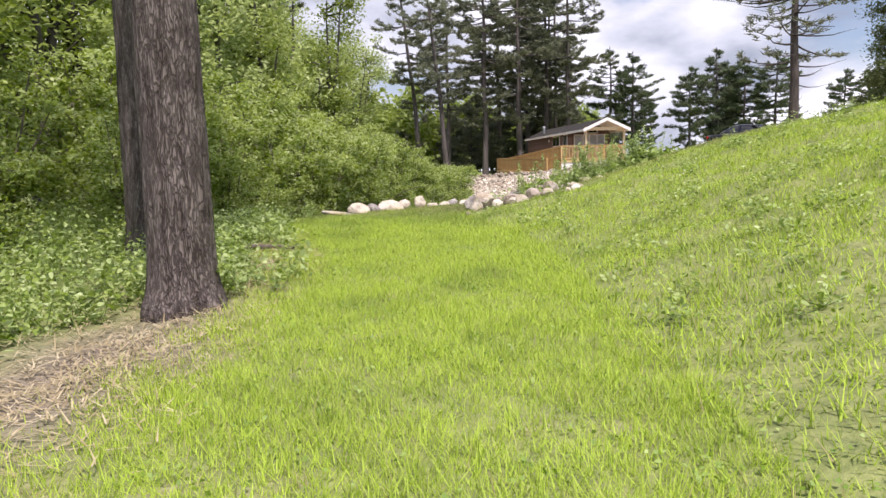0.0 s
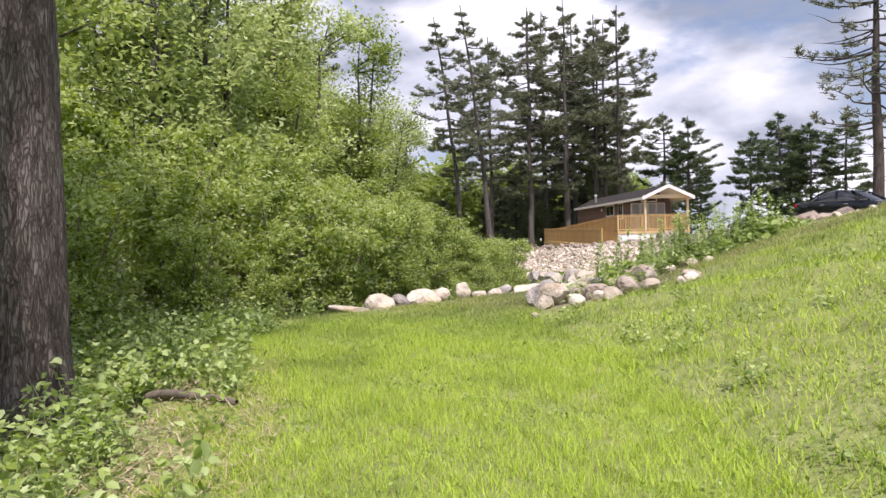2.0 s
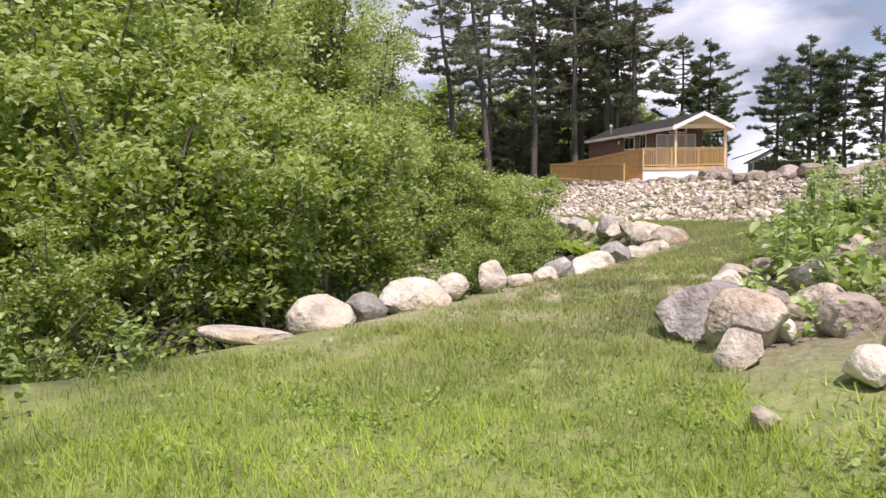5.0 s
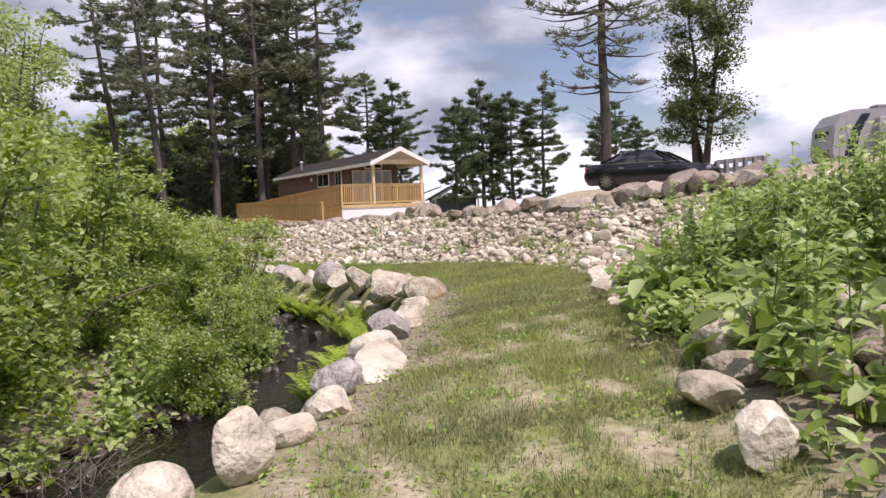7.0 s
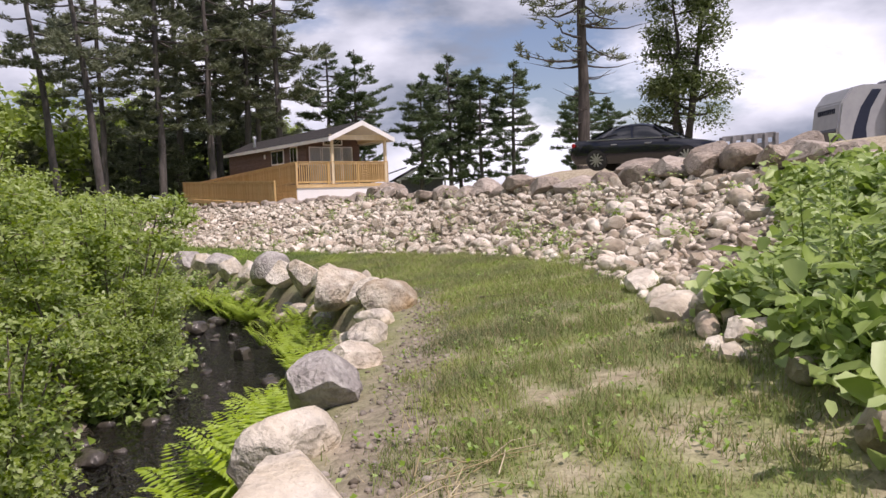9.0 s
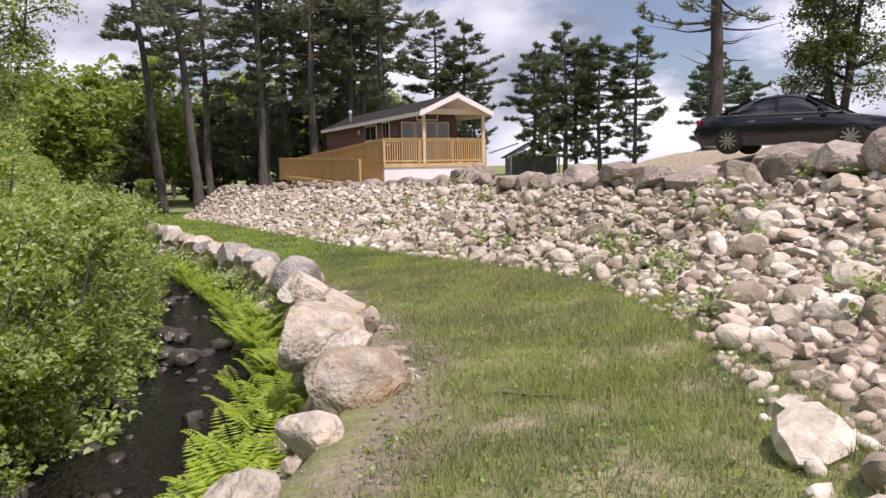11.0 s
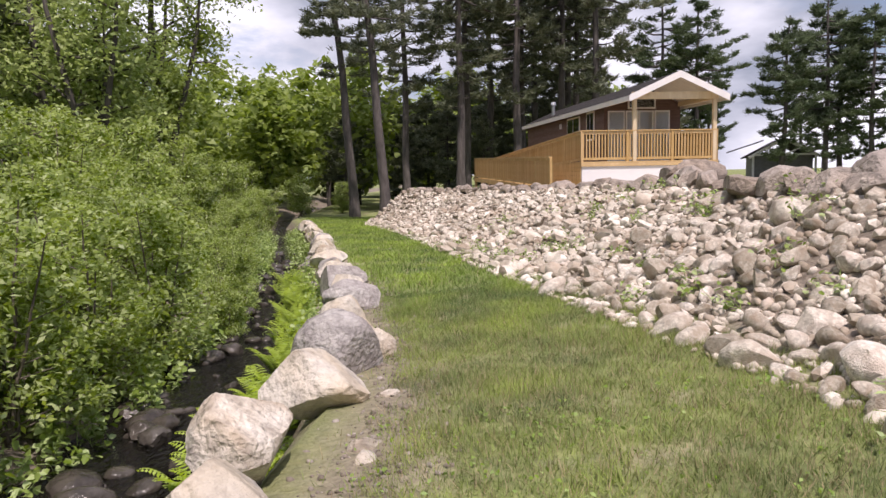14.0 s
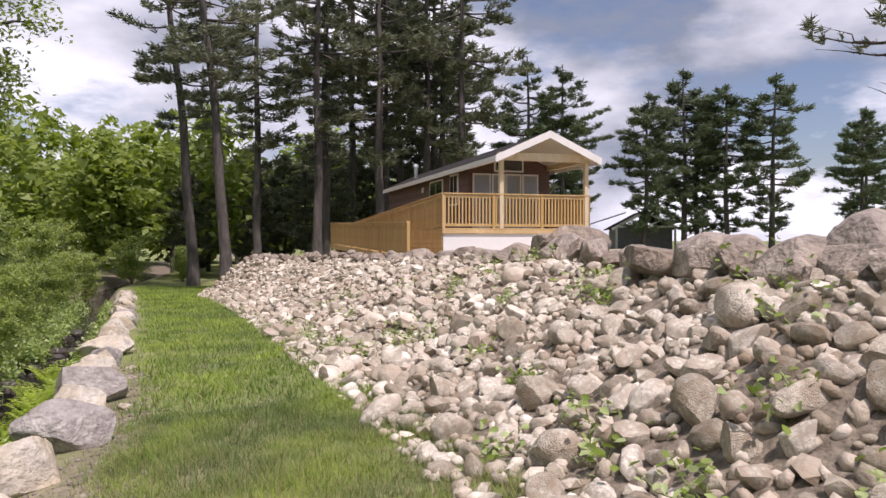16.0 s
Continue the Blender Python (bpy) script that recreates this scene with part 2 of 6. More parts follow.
def water_material():
    m = bpy.data.materials.new("brook_water")
    m.use_nodes = True
    n, k = m.node_tree.nodes, m.node_tree.links
    b = n["Principled BSDF"]
    b.inputs["Base Color"].default_value = (0.009, 0.008, 0.006, 1)
    b.inputs["Roughness"].default_value, b.inputs["Specular IOR Level"].default_value, b.inputs["IOR"].default_value = 0.03, 0.6, 1.33
    t, p, co, mp = n.new("ShaderNodeTexNoise"), n.new("ShaderNodeBump"), n.new("ShaderNodeTexCoord"), n.new("ShaderNodeMapping")
    mp.inputs["Scale"].default_value = (2.0, 0.8, 1)
    t.inputs["Scale"].default_value, t.inputs["Detail"].default_value = 8.0, 3
    k.new(co.outputs["Object"], mp.inputs["Vector"])
    k.new(mp.outputs["Vector"], t.inputs["Vector"])
    k.new(t.outputs["Fac"], p.inputs["Height"])
    p.inputs["Strength"].default_value, p.inputs["Distance"].default_value = 1.0, 0.16
    k.new(p.outputs["Normal"], b.inputs["Normal"])
    return m


M_WATER = water_material()


def ground_material():
    """Turf, bare sandy soil and gravelly dirt, mixed by the masks that lie on the sheet."""
    m = bpy.data.materials.new("ground_cover")
    m.use_nodes = True
    n, k = m.node_tree.nodes, m.node_tree.links
    b, co = n["Principled BSDF"], n.new("ShaderNodeTexCoord")

    def noisy(scale, c0, c1, lo=0.35, hi=0.65):
        t, r = n.new("ShaderNodeTexNoise"), n.new("ShaderNodeValToRGB")
        t.inputs["Scale"].default_value, t.inputs["Detail"].default_value, t.inputs["Roughness"].default_value = scale, 8, 0.65
        k.new(co.outputs["Object"], t.inputs["Vector"])
        k.new(t.outputs["Fac"], r.inputs["Fac"])
        r.color_ramp.elements[0].position, r.color_ramp.elements[1].position = lo, hi
        r.color_ramp.elements[0].color, r.color_ramp.elements[1].color = (*c0, 1), (*c1, 1)
        return r.outputs["Color"]

    def mixed(fac, ca, cb):
        x = n.new("ShaderNodeMix")
        x.data_type = "RGBA"
        k.new(fac, x.inputs["Factor"])
        k.new(ca, x.inputs["A"])
        k.new(cb, x.inputs["B"])
        return x.outputs["Result"]

    turf = noisy(5, (0.13, 0.18, 0.055), (0.24, 0.29, 0.09))
    soil = noisy(9, (0.24, 0.205, 0.14), (0.5, 0.44, 0.33))
    dirt = noisy(14, (0.13, 0.11, 0.088), (0.3, 0.26, 0.21))
    bare = n.new("ShaderNodeAttribute")
    bare.attribute_name = "bare"
    stony = n.new("ShaderNodeAttribute")
    stony.attribute_name = "stony"
    c = mixed(bare.outputs["Fac"], turf, soil)
    c = mixed(stony.outputs["Fac"], c, dirt)
    k.new(c, b.inputs["Base Color"])
    b.inputs["Roughness"].default_value, b.inputs["Specular IOR Level"].default_value = 0.95, 0.15
    t, p = n.new("ShaderNodeTexNoise"), n.new("ShaderNodeBump")
    t.inputs["Scale"].default_value, t.inputs["Detail"].default_value = 22, 6
    k.new(co.outputs["Object"], t.inputs["Vector"])
    k.new(t.outputs["Fac"], p.inputs["Height"])
    p.inputs["Strength"].default_value, p.inputs["Distance"].default_value = 0.7, 0.04
    k.new(p.outputs["Normal"], b.inputs["Normal"])
    return m


M_GROUND = ground_material()


def blade_material(name, fresh, dull, tip):
    """Grass: fresh or dull by stretches of the lawn, each blade a little different."""
    m = bpy.data.materials.new(name)
    m.use_nodes = True
    n, k = m.node_tree.nodes, m.node_tree.links
    b, co, t, r = n["Principled BSDF"], n.new("ShaderNodeTexCoord"), n.new("ShaderNodeTexNoise"), n.new("ShaderNodeValToRGB")
    dry, x = n.new("ShaderNodeAttribute"), n.new("ShaderNodeMix")
    dry.attribute_name = "dry"
    young, prod = n.new("ShaderNodeAttribute"), n.new("ShaderNodeMath")
    young.attribute_name, prod.operation = "young", "MULTIPLY_ADD"
    x.data_type = "RGBA"
    t.inputs["Scale"].default_value, t.inputs["Detail"].default_value = 0.9, 5
    k.new(co.outputs["Object"], t.inputs["Vector"])
    k.new(young.outputs["Fac"], prod.inputs[0])
    prod.inputs[1].default_value = 0.42
    k.new(t.outputs["Fac"], prod.inputs[2])
    k.new(prod.outputs["Value"], r.inputs["Fac"])
    r.color_ramp.elements[0].position, r.color_ramp.elements[1].position = 0.38, 0.92
    r.color_ramp.elements[0].color, r.color_ramp.elements[1].color = (*dull, 1), (*fresh, 1)
    k.new(dry.outputs["Fac"], x.inputs["Factor"])
    k.new(r.outputs["Color"], x.inputs["A"])
    x.inputs["B"].default_value = (*tip, 1)
    hsv, mr = n.new("ShaderNodeHueSaturation"), n.new("ShaderNodeMapRange")
    mr.inputs["To Min"].default_value, mr.inputs["To Max"].default_value = 0.72, 1.28
    k.new(n.new("ShaderNodeNewGeometry").outputs["Random Per Island"], mr.inputs["Value"])
    k.new(mr.outputs["Result"], hsv.inputs["Value"])
    k.new(x.outputs["Result"], hsv.inputs["Color"])
    k.new(hsv.outputs["Color"], b.inputs["Base Color"])
    b.inputs["Roughness"].default_value, b.inputs["Specular IOR Level"].default_value = 0.6, 0.3
    tr, ad = n.new("ShaderNodeBsdfTranslucent"), n.new("ShaderNodeMixShader")
    k.new(hsv.outputs["Color"], tr.inputs["Color"])
    ad.inputs["Fac"].default_value = 0.35
    k.new(b.outputs["BSDF"], ad.inputs[1])
    k.new(tr.outputs["BSDF"], ad.inputs[2])
    k.new(ad.outputs["Shader"], n["Material Output"].inputs["Surface"])
    return m


M_GRASS = blade_material("lawn_blades", (0.4, 0.55, 0.07), (0.102, 0.172, 0.06), (0.36, 0.3, 0.18))


# ---- mesh helpers ----
def raw_mesh(name, verts, faces, mat, smooth=False, attributes=None):
    """A mesh from arrays: verts (n, 3), faces (m, k)."""
    verts, faces = np.asarray(verts, np.float32), np.asarray(faces, np.int32)
    me = bpy.data.meshes.new(name)
    me.vertices.add(len(verts))
    me.vertices.foreach_set("co", verts.ravel())
    me.loops.add(faces.size)
    me.loops.foreach_set("vertex_index", faces.ravel())
    me.polygons.add(len(faces))
    me.polygons.foreach_set("loop_start", np.arange(0, faces.size, faces.shape[1], dtype=np.int32))
    if smooth:
        me.polygons.foreach_set("use_smooth", np.ones(len(faces), bool))
    for key, values in (attributes or {}).items():
        me.attributes.new(key, "FLOAT", "POINT").data.foreach_set("value", np.asarray(values, np.float32))
    me.update(calc_edges=True)
    if mat:
        me.materials.append(mat)
    return me


def thing(name, label, category, group="", kind="", m=None):
    """An empty at the base of a thing, which its parts hang from."""
    ob = tagged(new(name), label, category, group, kind)
    if m is not None:
        ob.matrix_world = m
    return ob


def part(name, data, mat, parent, label="", m=None):
    """Links a bmesh or a mesh as one mesh object under a thing or a part."""
    if isinstance(data, bmesh.types.BMesh):
        me = bpy.data.meshes.new(name)
        data.to_mesh(me)
        data.free()
        me.materials.append(mat)
        data = me
    ob = new(name, data)
    ob.parent = parent
    if m is not None:
        ob.matrix_basis = m
    return tagged(ob, label)


def box(bm, x0, x1, y0, y1, z0, z1, bevel=0.0):
    made = bmesh.ops.create_cube(bm, size=1.0, matrix=Matrix.Translation(((x0 + x1) / 2, (y0 + y1) / 2, (z0 + z1) / 2)) @ Matrix.Diagonal((abs(x1 - x0), abs(y1 - y0), abs(z1 - z0), 1)))
    if bevel:
        edges = list({ed for v in made["verts"] for ed in v.link_edges})
        bmesh.ops.bevel(bm, geom=edges, offset=bevel, segments=1, affect="EDGES")
    return bm


def beam(bm, p, q, w, h):
    """A squared timber from p to q, w wide and h high."""
    p, q = Vector(p), Vector(q)
    d = q - p
    m = Matrix.Translation((p + q) / 2) @ d.to_track_quat("Y", "Z").to_matrix().to_4x4() @ Matrix.Diagonal((w, d.length, h, 1))
    bmesh.ops.create_cube(bm, size=1.0, matrix=m)
    return bm


def prism(bm, outline, y0, y1):
    """An outline of (x, z) pulled from y0 to y1."""
    lo = [bm.verts.new((x, y0, z)) for x, z in outline]
    hi = [bm.verts.new((x, y1, z)) for x, z in outline]
    bm.faces.new(lo), bm.faces.new(hi[::-1])
    for i in range(len(lo)):
        j = (i + 1) % len(lo)
        bm.faces.new((lo[j], lo[i], hi[i], hi[j]))
    bmesh.ops.recalc_face_normals(bm, faces=bm.faces)
    return bm


def tube_arrays(points, radii, sides=6):
    """Vertices and quads of a tapered tube along points."""
    pts = np.asarray(points, float)
    d = np.gradient(pts, axis=0)
    d /= np.linalg.norm(d, axis=1)[:, None] + 1e-9
    ref = np.where(np.abs(d[:, 2:3]) > 0.9, [[1.0, 0, 0]], [[0, 0, 1.0]])
    u = np.cross(d, ref)
    u /= np.linalg.norm(u, axis=1)[:, None] + 1e-9
    v = np.cross(d, u)
    ang = np.linspace(0, 2 * np.pi, sides, endpoint=False)
    ring = np.cos(ang)[None, :, None] * u[:, None] + np.sin(ang)[None, :, None] * v[:, None]
    verts = (pts[:, None] + ring * np.asarray(radii)[:, None, None]).reshape(-1, 3)
    i = np.arange(len(pts) - 1)[:, None] * sides
    j = np.arange(sides)[None]
    jn = (j + 1) % sides
    faces = np.stack([i + j, i + jn, i + sides + jn, i + sides + j], -1).reshape(-1, 4)
    return verts, faces


def joined(pieces):
    """Many (verts, faces) as one."""
    vs, fs, k = [], [], 0
    for v, f in pieces:
        vs.append(v)
        fs.append(f + k)
        k += len(v)
    return np.concatenate(vs), np.concatenate(fs)


def rand_dirs(rng, n):
    d = rng.normal(size=(n, 3))
    return d / np.linalg.norm(d, axis=1)[:, None]


def leaf_arrays(rng, centres, length, width, droop=0.3, up=None):
    """One pointed four-cornered leaf, folded on its midrib, at each centre."""
    n = len(centres)
    d = rand_dirs(rng, n)
    d[:, 2] = d[:, 2] * 0.6 - droop * rng.random(n)
    d /= np.linalg.norm(d, axis=1)[:, None]
    nor = rand_dirs(rng, n) * 0.75 + (np.array([0, 0, 1.0]) if up is None else up)
    s = np.cross(d, nor)
    s /= np.linalg.norm(s, axis=1)[:, None] + 1e-9
    nn = np.cross(s, d)
    L = (length * rng.uniform(0.6, 1.3, n))[:, None]
    W = (width * rng.uniform(0.7, 1.2, n))[:, None]
    v = np.stack([centres - d * L / 2, centres + s * W / 2 + nn * W * 0.18, centres + d * L / 2, centres - s * W / 2 + nn * W * 0.18], 1).reshape(-1, 3)
    return v, np.arange(4 * n).reshape(-1, 4)


def broad_leaf_arrays(rng, centres, length, width):
    """A broad rounded leaf in two halves, folded on its midrib and drooping at the tip, at each centre."""
    n = len(centres)
    d = rand_dirs(rng, n)
    d[:, 2] = d[:, 2] * 0.5 - 0.3 * rng.random(n)
    d /= np.linalg.norm(d, axis=1)[:, None]
    s = np.cross(d, rand_dirs(rng, n) * 0.7 + np.array([0, 0, 1.0]))
    s /= np.linalg.norm(s, axis=1)[:, None] + 1e-9
    up = np.cross(s, d)
    L = (length * rng.uniform(0.6, 1.3, n))[:, None]
    W = (width * rng.uniform(0.7, 1.2, n))[:, None]
    rows = [centres - d * L / 2]
    for along, out, lift in ((-0.28, 0.46, 0.14), (0.18, 0.4, 0.12), (0.5, 0.0, -0.14), (0.18, -0.4, 0.12), (-0.28, -0.46, 0.14)):
        rows.append(centres + d * L * along + s * W * out + up * W * lift)
    a = 6 * np.arange(n)[:, None]
    faces = np.concatenate([a + np.array([0, 1, 2, 3]), a + np.array([0, 3, 4, 5])], 1).reshape(-1, 4)
    return np.stack(rows, 1).reshape(-1, 3), faces


# ---- the lie of the land (tables in plan units) ----
def curve(*pairs):
    ys, vs = zip(*pairs)
    return lambda y: np.interp(y, ys, vs)


LEFT = curve((-60, -3), (0, -1.9), (4.5, -2.0), (8, -2.1), (11, -2.8), (13, -3.5), (15.4, -3.5), (16.3, -2.9), (17, -2.3), (18.2, -1.6), (20, -0.6), (22.1, 0.38),
             (23.3, 0.95), (24.6, 1.58), (25.5, 1.76), (27.8, 1.92), (30.7, 1.85), (34.7, 1.15), (37.6, 0.5), (42.3, -0.85), (45.5, -1.6), (55, -4.4), (63, -7.0), (120, -14))
RIGHT = curve((-60, 0.9), (4, 0.5), (9, 0.4), (12, 0.1), (13.5, -0.4), (14.6, -0.55), (15.4, -0.35), (17.4, 0.35), (18.2, 0.7), (21, 2.25), (22.6, 3.1), (24.3, 3.9),
              (25.8, 4.5), (28.2, 5.0), (30.4, 4.65), (32.3, 4.2), (35, 3.72), (39.3, 2.75), (44.6, 1.4), (48, 0.5), (53, -1.0), (56.5, -2.3), (63, -2.4), (120, -2))
CREST = curve((-60, 8.5), (0, 7.6), (8, 7.3), (13, 6.9), (18.6, 6.4), (24, 7.4), (28, 7.6), (31, 6.8), (34, 6.2), (40, 6.4), (44.5, 5.4), (48.5, 3.9), (51.5, 2.8), (54.5, 1.2),
              (57, -0.6), (63, 0.6), (120, 3))
PATH_Z = curve((-60, 0.2), (0, 0.31), (4, 0.33), (8, 0.4), (10.4, 0.48), (12, 0.52), (15, 0.6), (17, 0.68), (20, 0.75), (22.7, 0.74), (25, 0.67), (28, 0.55), (31, 0.42),
               (34, 0.26), (38, 0.05), (45, -0.1), (55, -0.3), (65, -0.45), (120, -0.5))
CREST_Z = curve((-60, 2.4), (8, 2.45), (13, 2.5), (18.6, 2.15), (24, 1.8), (26.8, 1.75), (29, 1.65), (32, 1.5), (34, 1.38), (40, 1.42), (44, 1.3), (48, 1.18), (57, 1.0), (63, 0.6), (120, 0.8))
CAP_Z = curve((24, 2.2), (26.8, 2.22), (29, 2.0), (32, 1.84), (33.6, 1.74), (38, 1.8), (39.8, 1.8), (42, 1.62), (46, 1.5), (52, 1.36), (57, 1.2))
EDGE_Z = curve((-60, 0.2), (0, 0.31), (4, 0.33), (8, 0.4), (10.4, 0.48), (12, 0.52), (15, 0.6), (18, 0.6), (20, 0.53), (22, 0.43), (24, 0.385), (26, 0.36), (28, 0.27), (30, 0.15), (33, 0.0),
               (36, -0.08), (41, -0.17), (47, -0.22), (55, -0.32), (65, -0.45), (120, -0.5))
WATER_Z = curve((-60, 0.15), (16, 0.16), (20, -0.02), (24, -0.25), (28, -0.47), (31.6, -0.6), (38, -0.72), (45, -0.8), (55, -0.9), (120, -1.05))


def smooth(a, b, v):
    t = np.clip((v - a) / (b - a), 0, 1)
    return t * t * (3 - 2 * t)


def wobble(x, y, scale, seed=0.0):
    """Cheap rolling noise of about -1 to 1."""
    return (np.sin(x * 1.7 / scale + seed) * np.cos(y * 1.3 / scale - seed * 2) + np.sin((x * 0.8 + y * 1.1) * 2.3 / scale + seed * 3) * 0.6 + np.cos((x * 1.5 - y) * 3.9 / scale + seed) * 0.35) / 1.6


def patches(x, y):
    """Where the turf of the path is worn: blotches of two sizes."""
    return wobble(0.8 * x + 0.6 * y, 0.8 * y - 0.6 * x, 0.4, 7) + 0.85 * wobble(0.5 * x - 0.87 * y, 0.87 * x + 0.5 * y, 0.17, 8)


def land(x, y):
    """Height of the ground in plan units."""
    x, y = np.asarray(x, float), np.asarray(y, float)
    xl, xr, xc, zr, zl, zc, zw = LEFT(y), RIGHT(y), CREST(y), PATH_Z(y), EDGE_Z(y), CREST_Z(y), WATER_Z(y)
    zp = zl + (zr - zl) * np.clip((x - xl) / (xr - xl), 0, 1)      # the path leans towards the brook
    z = zp + 0.02 * wobble(x, y, 1.4)
    rise = np.clip((x - xr) / (xc - xr), 0, 1)
    grassy = 1 - smooth(12.5, 16, y)
    shape = grassy * (rise * 0.85 + smooth(0, 1, rise) * 0.15) + (1 - grassy) * smooth(-0.12, 1.12, rise)
    z = z + (zc - zp) * shape * (x > xr)
    z = z + (0.72 * smooth(9.9, 13.2, x) + np.clip(x - 11, 0, 12) * 0.03) * (1 - smooth(39, 46, y)) * smooth(21, 26, y) + np.clip(x - xc, 0, 14) * 0.03 * (smooth(46, 60, y) + 1 - smooth(16, 22, y))
    z = z + smooth(0.02, 0.3, rise) * (0.05 * wobble(x, y, 0.5, 1) + 0.05 * wobble(x, y, 1.1, 2)) * (1 - smooth(0, 2, x - xc))
    d = xl - x
    brook = smooth(14.8, 17.0, y)
    bed = zw - 0.14 + 0.05 * wobble(x, y, 0.4, 3)
    bank = zp - 0.12 + 0.1 * wobble(x, y, 1.2, 4)
    inside = smooth(0.05, 0.75, d)
    width = np.interp(y, (16, 24, 31, 37, 50), (2.3, 2.2, 1.9, 1.6, 1.3))
    out = smooth(width, width + 2.2, d)
    cut = zp + (bed - zp) * inside
    cut = cut + (bank - cut) * out
    plain = zp - 0.16 * smooth(0.0, 2.5, d) + 0.06 * wobble(x, y, 0.7, 5) * smooth(0, 0.8, d)
    return np.where(d > 0, cut * brook + plain * (1 - brook), z)


def ground_z(x, y):
    return U * land(x, y) - 0.43


def spaced(lo, hi, fine_lo, fine_hi, step, grow=1.22):
    mid = list(np.arange(fine_lo, fine_hi + 1e-6, step))
    s, v = step, fine_hi
    while v < hi:
        s *= grow
        v += s
        mid.append(min(v, hi))
    s, v = step, fine_lo
    while v > lo:
        s *= grow
        v -= s
        mid.insert(0, max(v, lo))
    return np.array(mid)


def build_ground():
    gx, gy = spaced(-700, 700, -9, 11, 0.2), spaced(-400, 1500, -3, 66, 0.22)
    X, Y = np.meshgrid(gx, gy)
    Z = land(X, Y)
    n, m = X.shape
    i, j = np.meshgrid(np.arange(n - 1), np.arange(m - 1), indexing="ij")
    a = (i * m + j).ravel()
    faces = np.stack([a, a + 1, a + m + 1, a + m], 1)
    d_path = (X > LEFT(Y)) & (X < RIGHT(Y) + 0.3)
    middle = smooth(14.5, 18, Y) * (1 - 0.75 * smooth(19, 27, Y))
    patch = patches(X, Y)
    bare = np.where(d_path, np.clip(0.12 + 0.75 * middle * smooth(-0.3, 0.7, patch) + 0.35 * (patch > 1.0), 0, 1), 0.15)
    edge = np.exp(-((X - LEFT(Y) - 0.38) / 0.3) ** 2) * smooth(16, 20, Y) * (1 - smooth(34, 42, Y))
    root = np.exp(-(((X + 2.8) / 0.8) ** 2 + ((Y - 5.0) / 1.9) ** 2)) * 1.5 * (X < LEFT(Y) + 0.15)
    yard = smooth(0.2, 0.8, X - CREST(Y)) * smooth(20, 23, Y) * (1 - smooth(62, 66, Y)) * (1 - smooth(20, 30, X))
    bare = np.clip(bare + 0.5 * edge + yard, 0, 1)
    stony = np.clip(smooth(14.4, 16.0, Y) * smooth(-0.1, 0.35, X - RIGHT(Y)) * (1 - smooth(58, 62, Y)) * (1 - smooth(1.6, 2.6, X - RIGHT(Y)) * (1 - smooth(20, 23, Y))) * (1 - smooth(1.0, 2.5, X - CREST(Y))) + (X < LEFT(Y)) * smooth(0.0, 0.4, LEFT(Y) - X) * (1 - smooth(3.5, 6.0, LEFT(Y) - X)) * smooth(14.5, 16.5, Y), 0, 1)
    stony = np.clip(stony + 0.8 * root + 0.75 * edge, 0, 1)
    verts = np.stack([U * X, U * Y, U * Z - 0.43], -1).reshape(-1, 3)
    me = raw_mesh("ground", verts, faces, M_GROUND, True, {"bare": bare.ravel(), "stony": stony.ravel()})
    return tagged(new("ground", me), "grassy ground with a worn path, slope and brook bed", "ground", kind="structure")


def build_water():
    ys = np.arange(15.5, 90, 0.4)
    cols = np.linspace(0.3, 3.6, 7)
    X = LEFT(ys)[:, None] - cols[None]
    Y = np.repeat(ys[:, None], 7, 1)
    Z = np.repeat(WATER_Z(ys)[:, None], 7, 1)
    n, m = X.shape
    i, j = np.meshgrid(np.arange(n - 1), np.arange(m - 1), indexing="ij")
    a = (i * m + j).ravel()
    me = raw_mesh("water", np.stack([U * X, U * Y, U * Z - 0.43], -1).reshape(-1, 3), np.stack([a, a + m, a + m + 1, a + 1], 1), M_WATER, True)
    return tagged(new("water", me), "dark shallow brook running beside the path", "water", kind="structure")


build_ground()
build_water()


# ---- stones ----
def ico(sub):
    bm = bmesh.new()
    bmesh.ops.create_icosphere(bm, subdivisions=sub, radius=1.0)
    v = np.array([p.co[:] for p in bm.verts])
    f = np.array([[p.index for p in q.verts] for q in bm.faces])
    bm.free()
    return v, f


ICO = {s: ico(s) for s in (1, 2, 3, 4)}


def stone_arrays(rng, sub, cuts, rough, squeeze=(1.0, 0.8, 0.62)):
    """A unit stone: a rounded lump, flattened by a few split faces."""
    v, f = ICO[sub]
    v = v.copy()
    seed = rng.random(3) * 40
    if rough:
        n = np.array([noise.fractal(Vector(p * 1.3 + seed), 0.75, 2.2, 5) for p in v])
        v *= (1 + rough * n)[:, None]
    for nrm in rand_dirs(rng, cuts):
        lim = rng.uniform(0.52, 0.86)
        over = np.maximum(v @ nrm - lim, 0)
        v -= over[:, None] * nrm * 0.985
    return v * np.array(squeeze) * rng.uniform(0.85, 1.15, 3), f


def turn_matrix(rng, tilt=0.5):
    return np.array(Euler((rng.uniform(-tilt, tilt), rng.uniform(-tilt, tilt), rng.uniform(0, 6.283))).to_matrix())


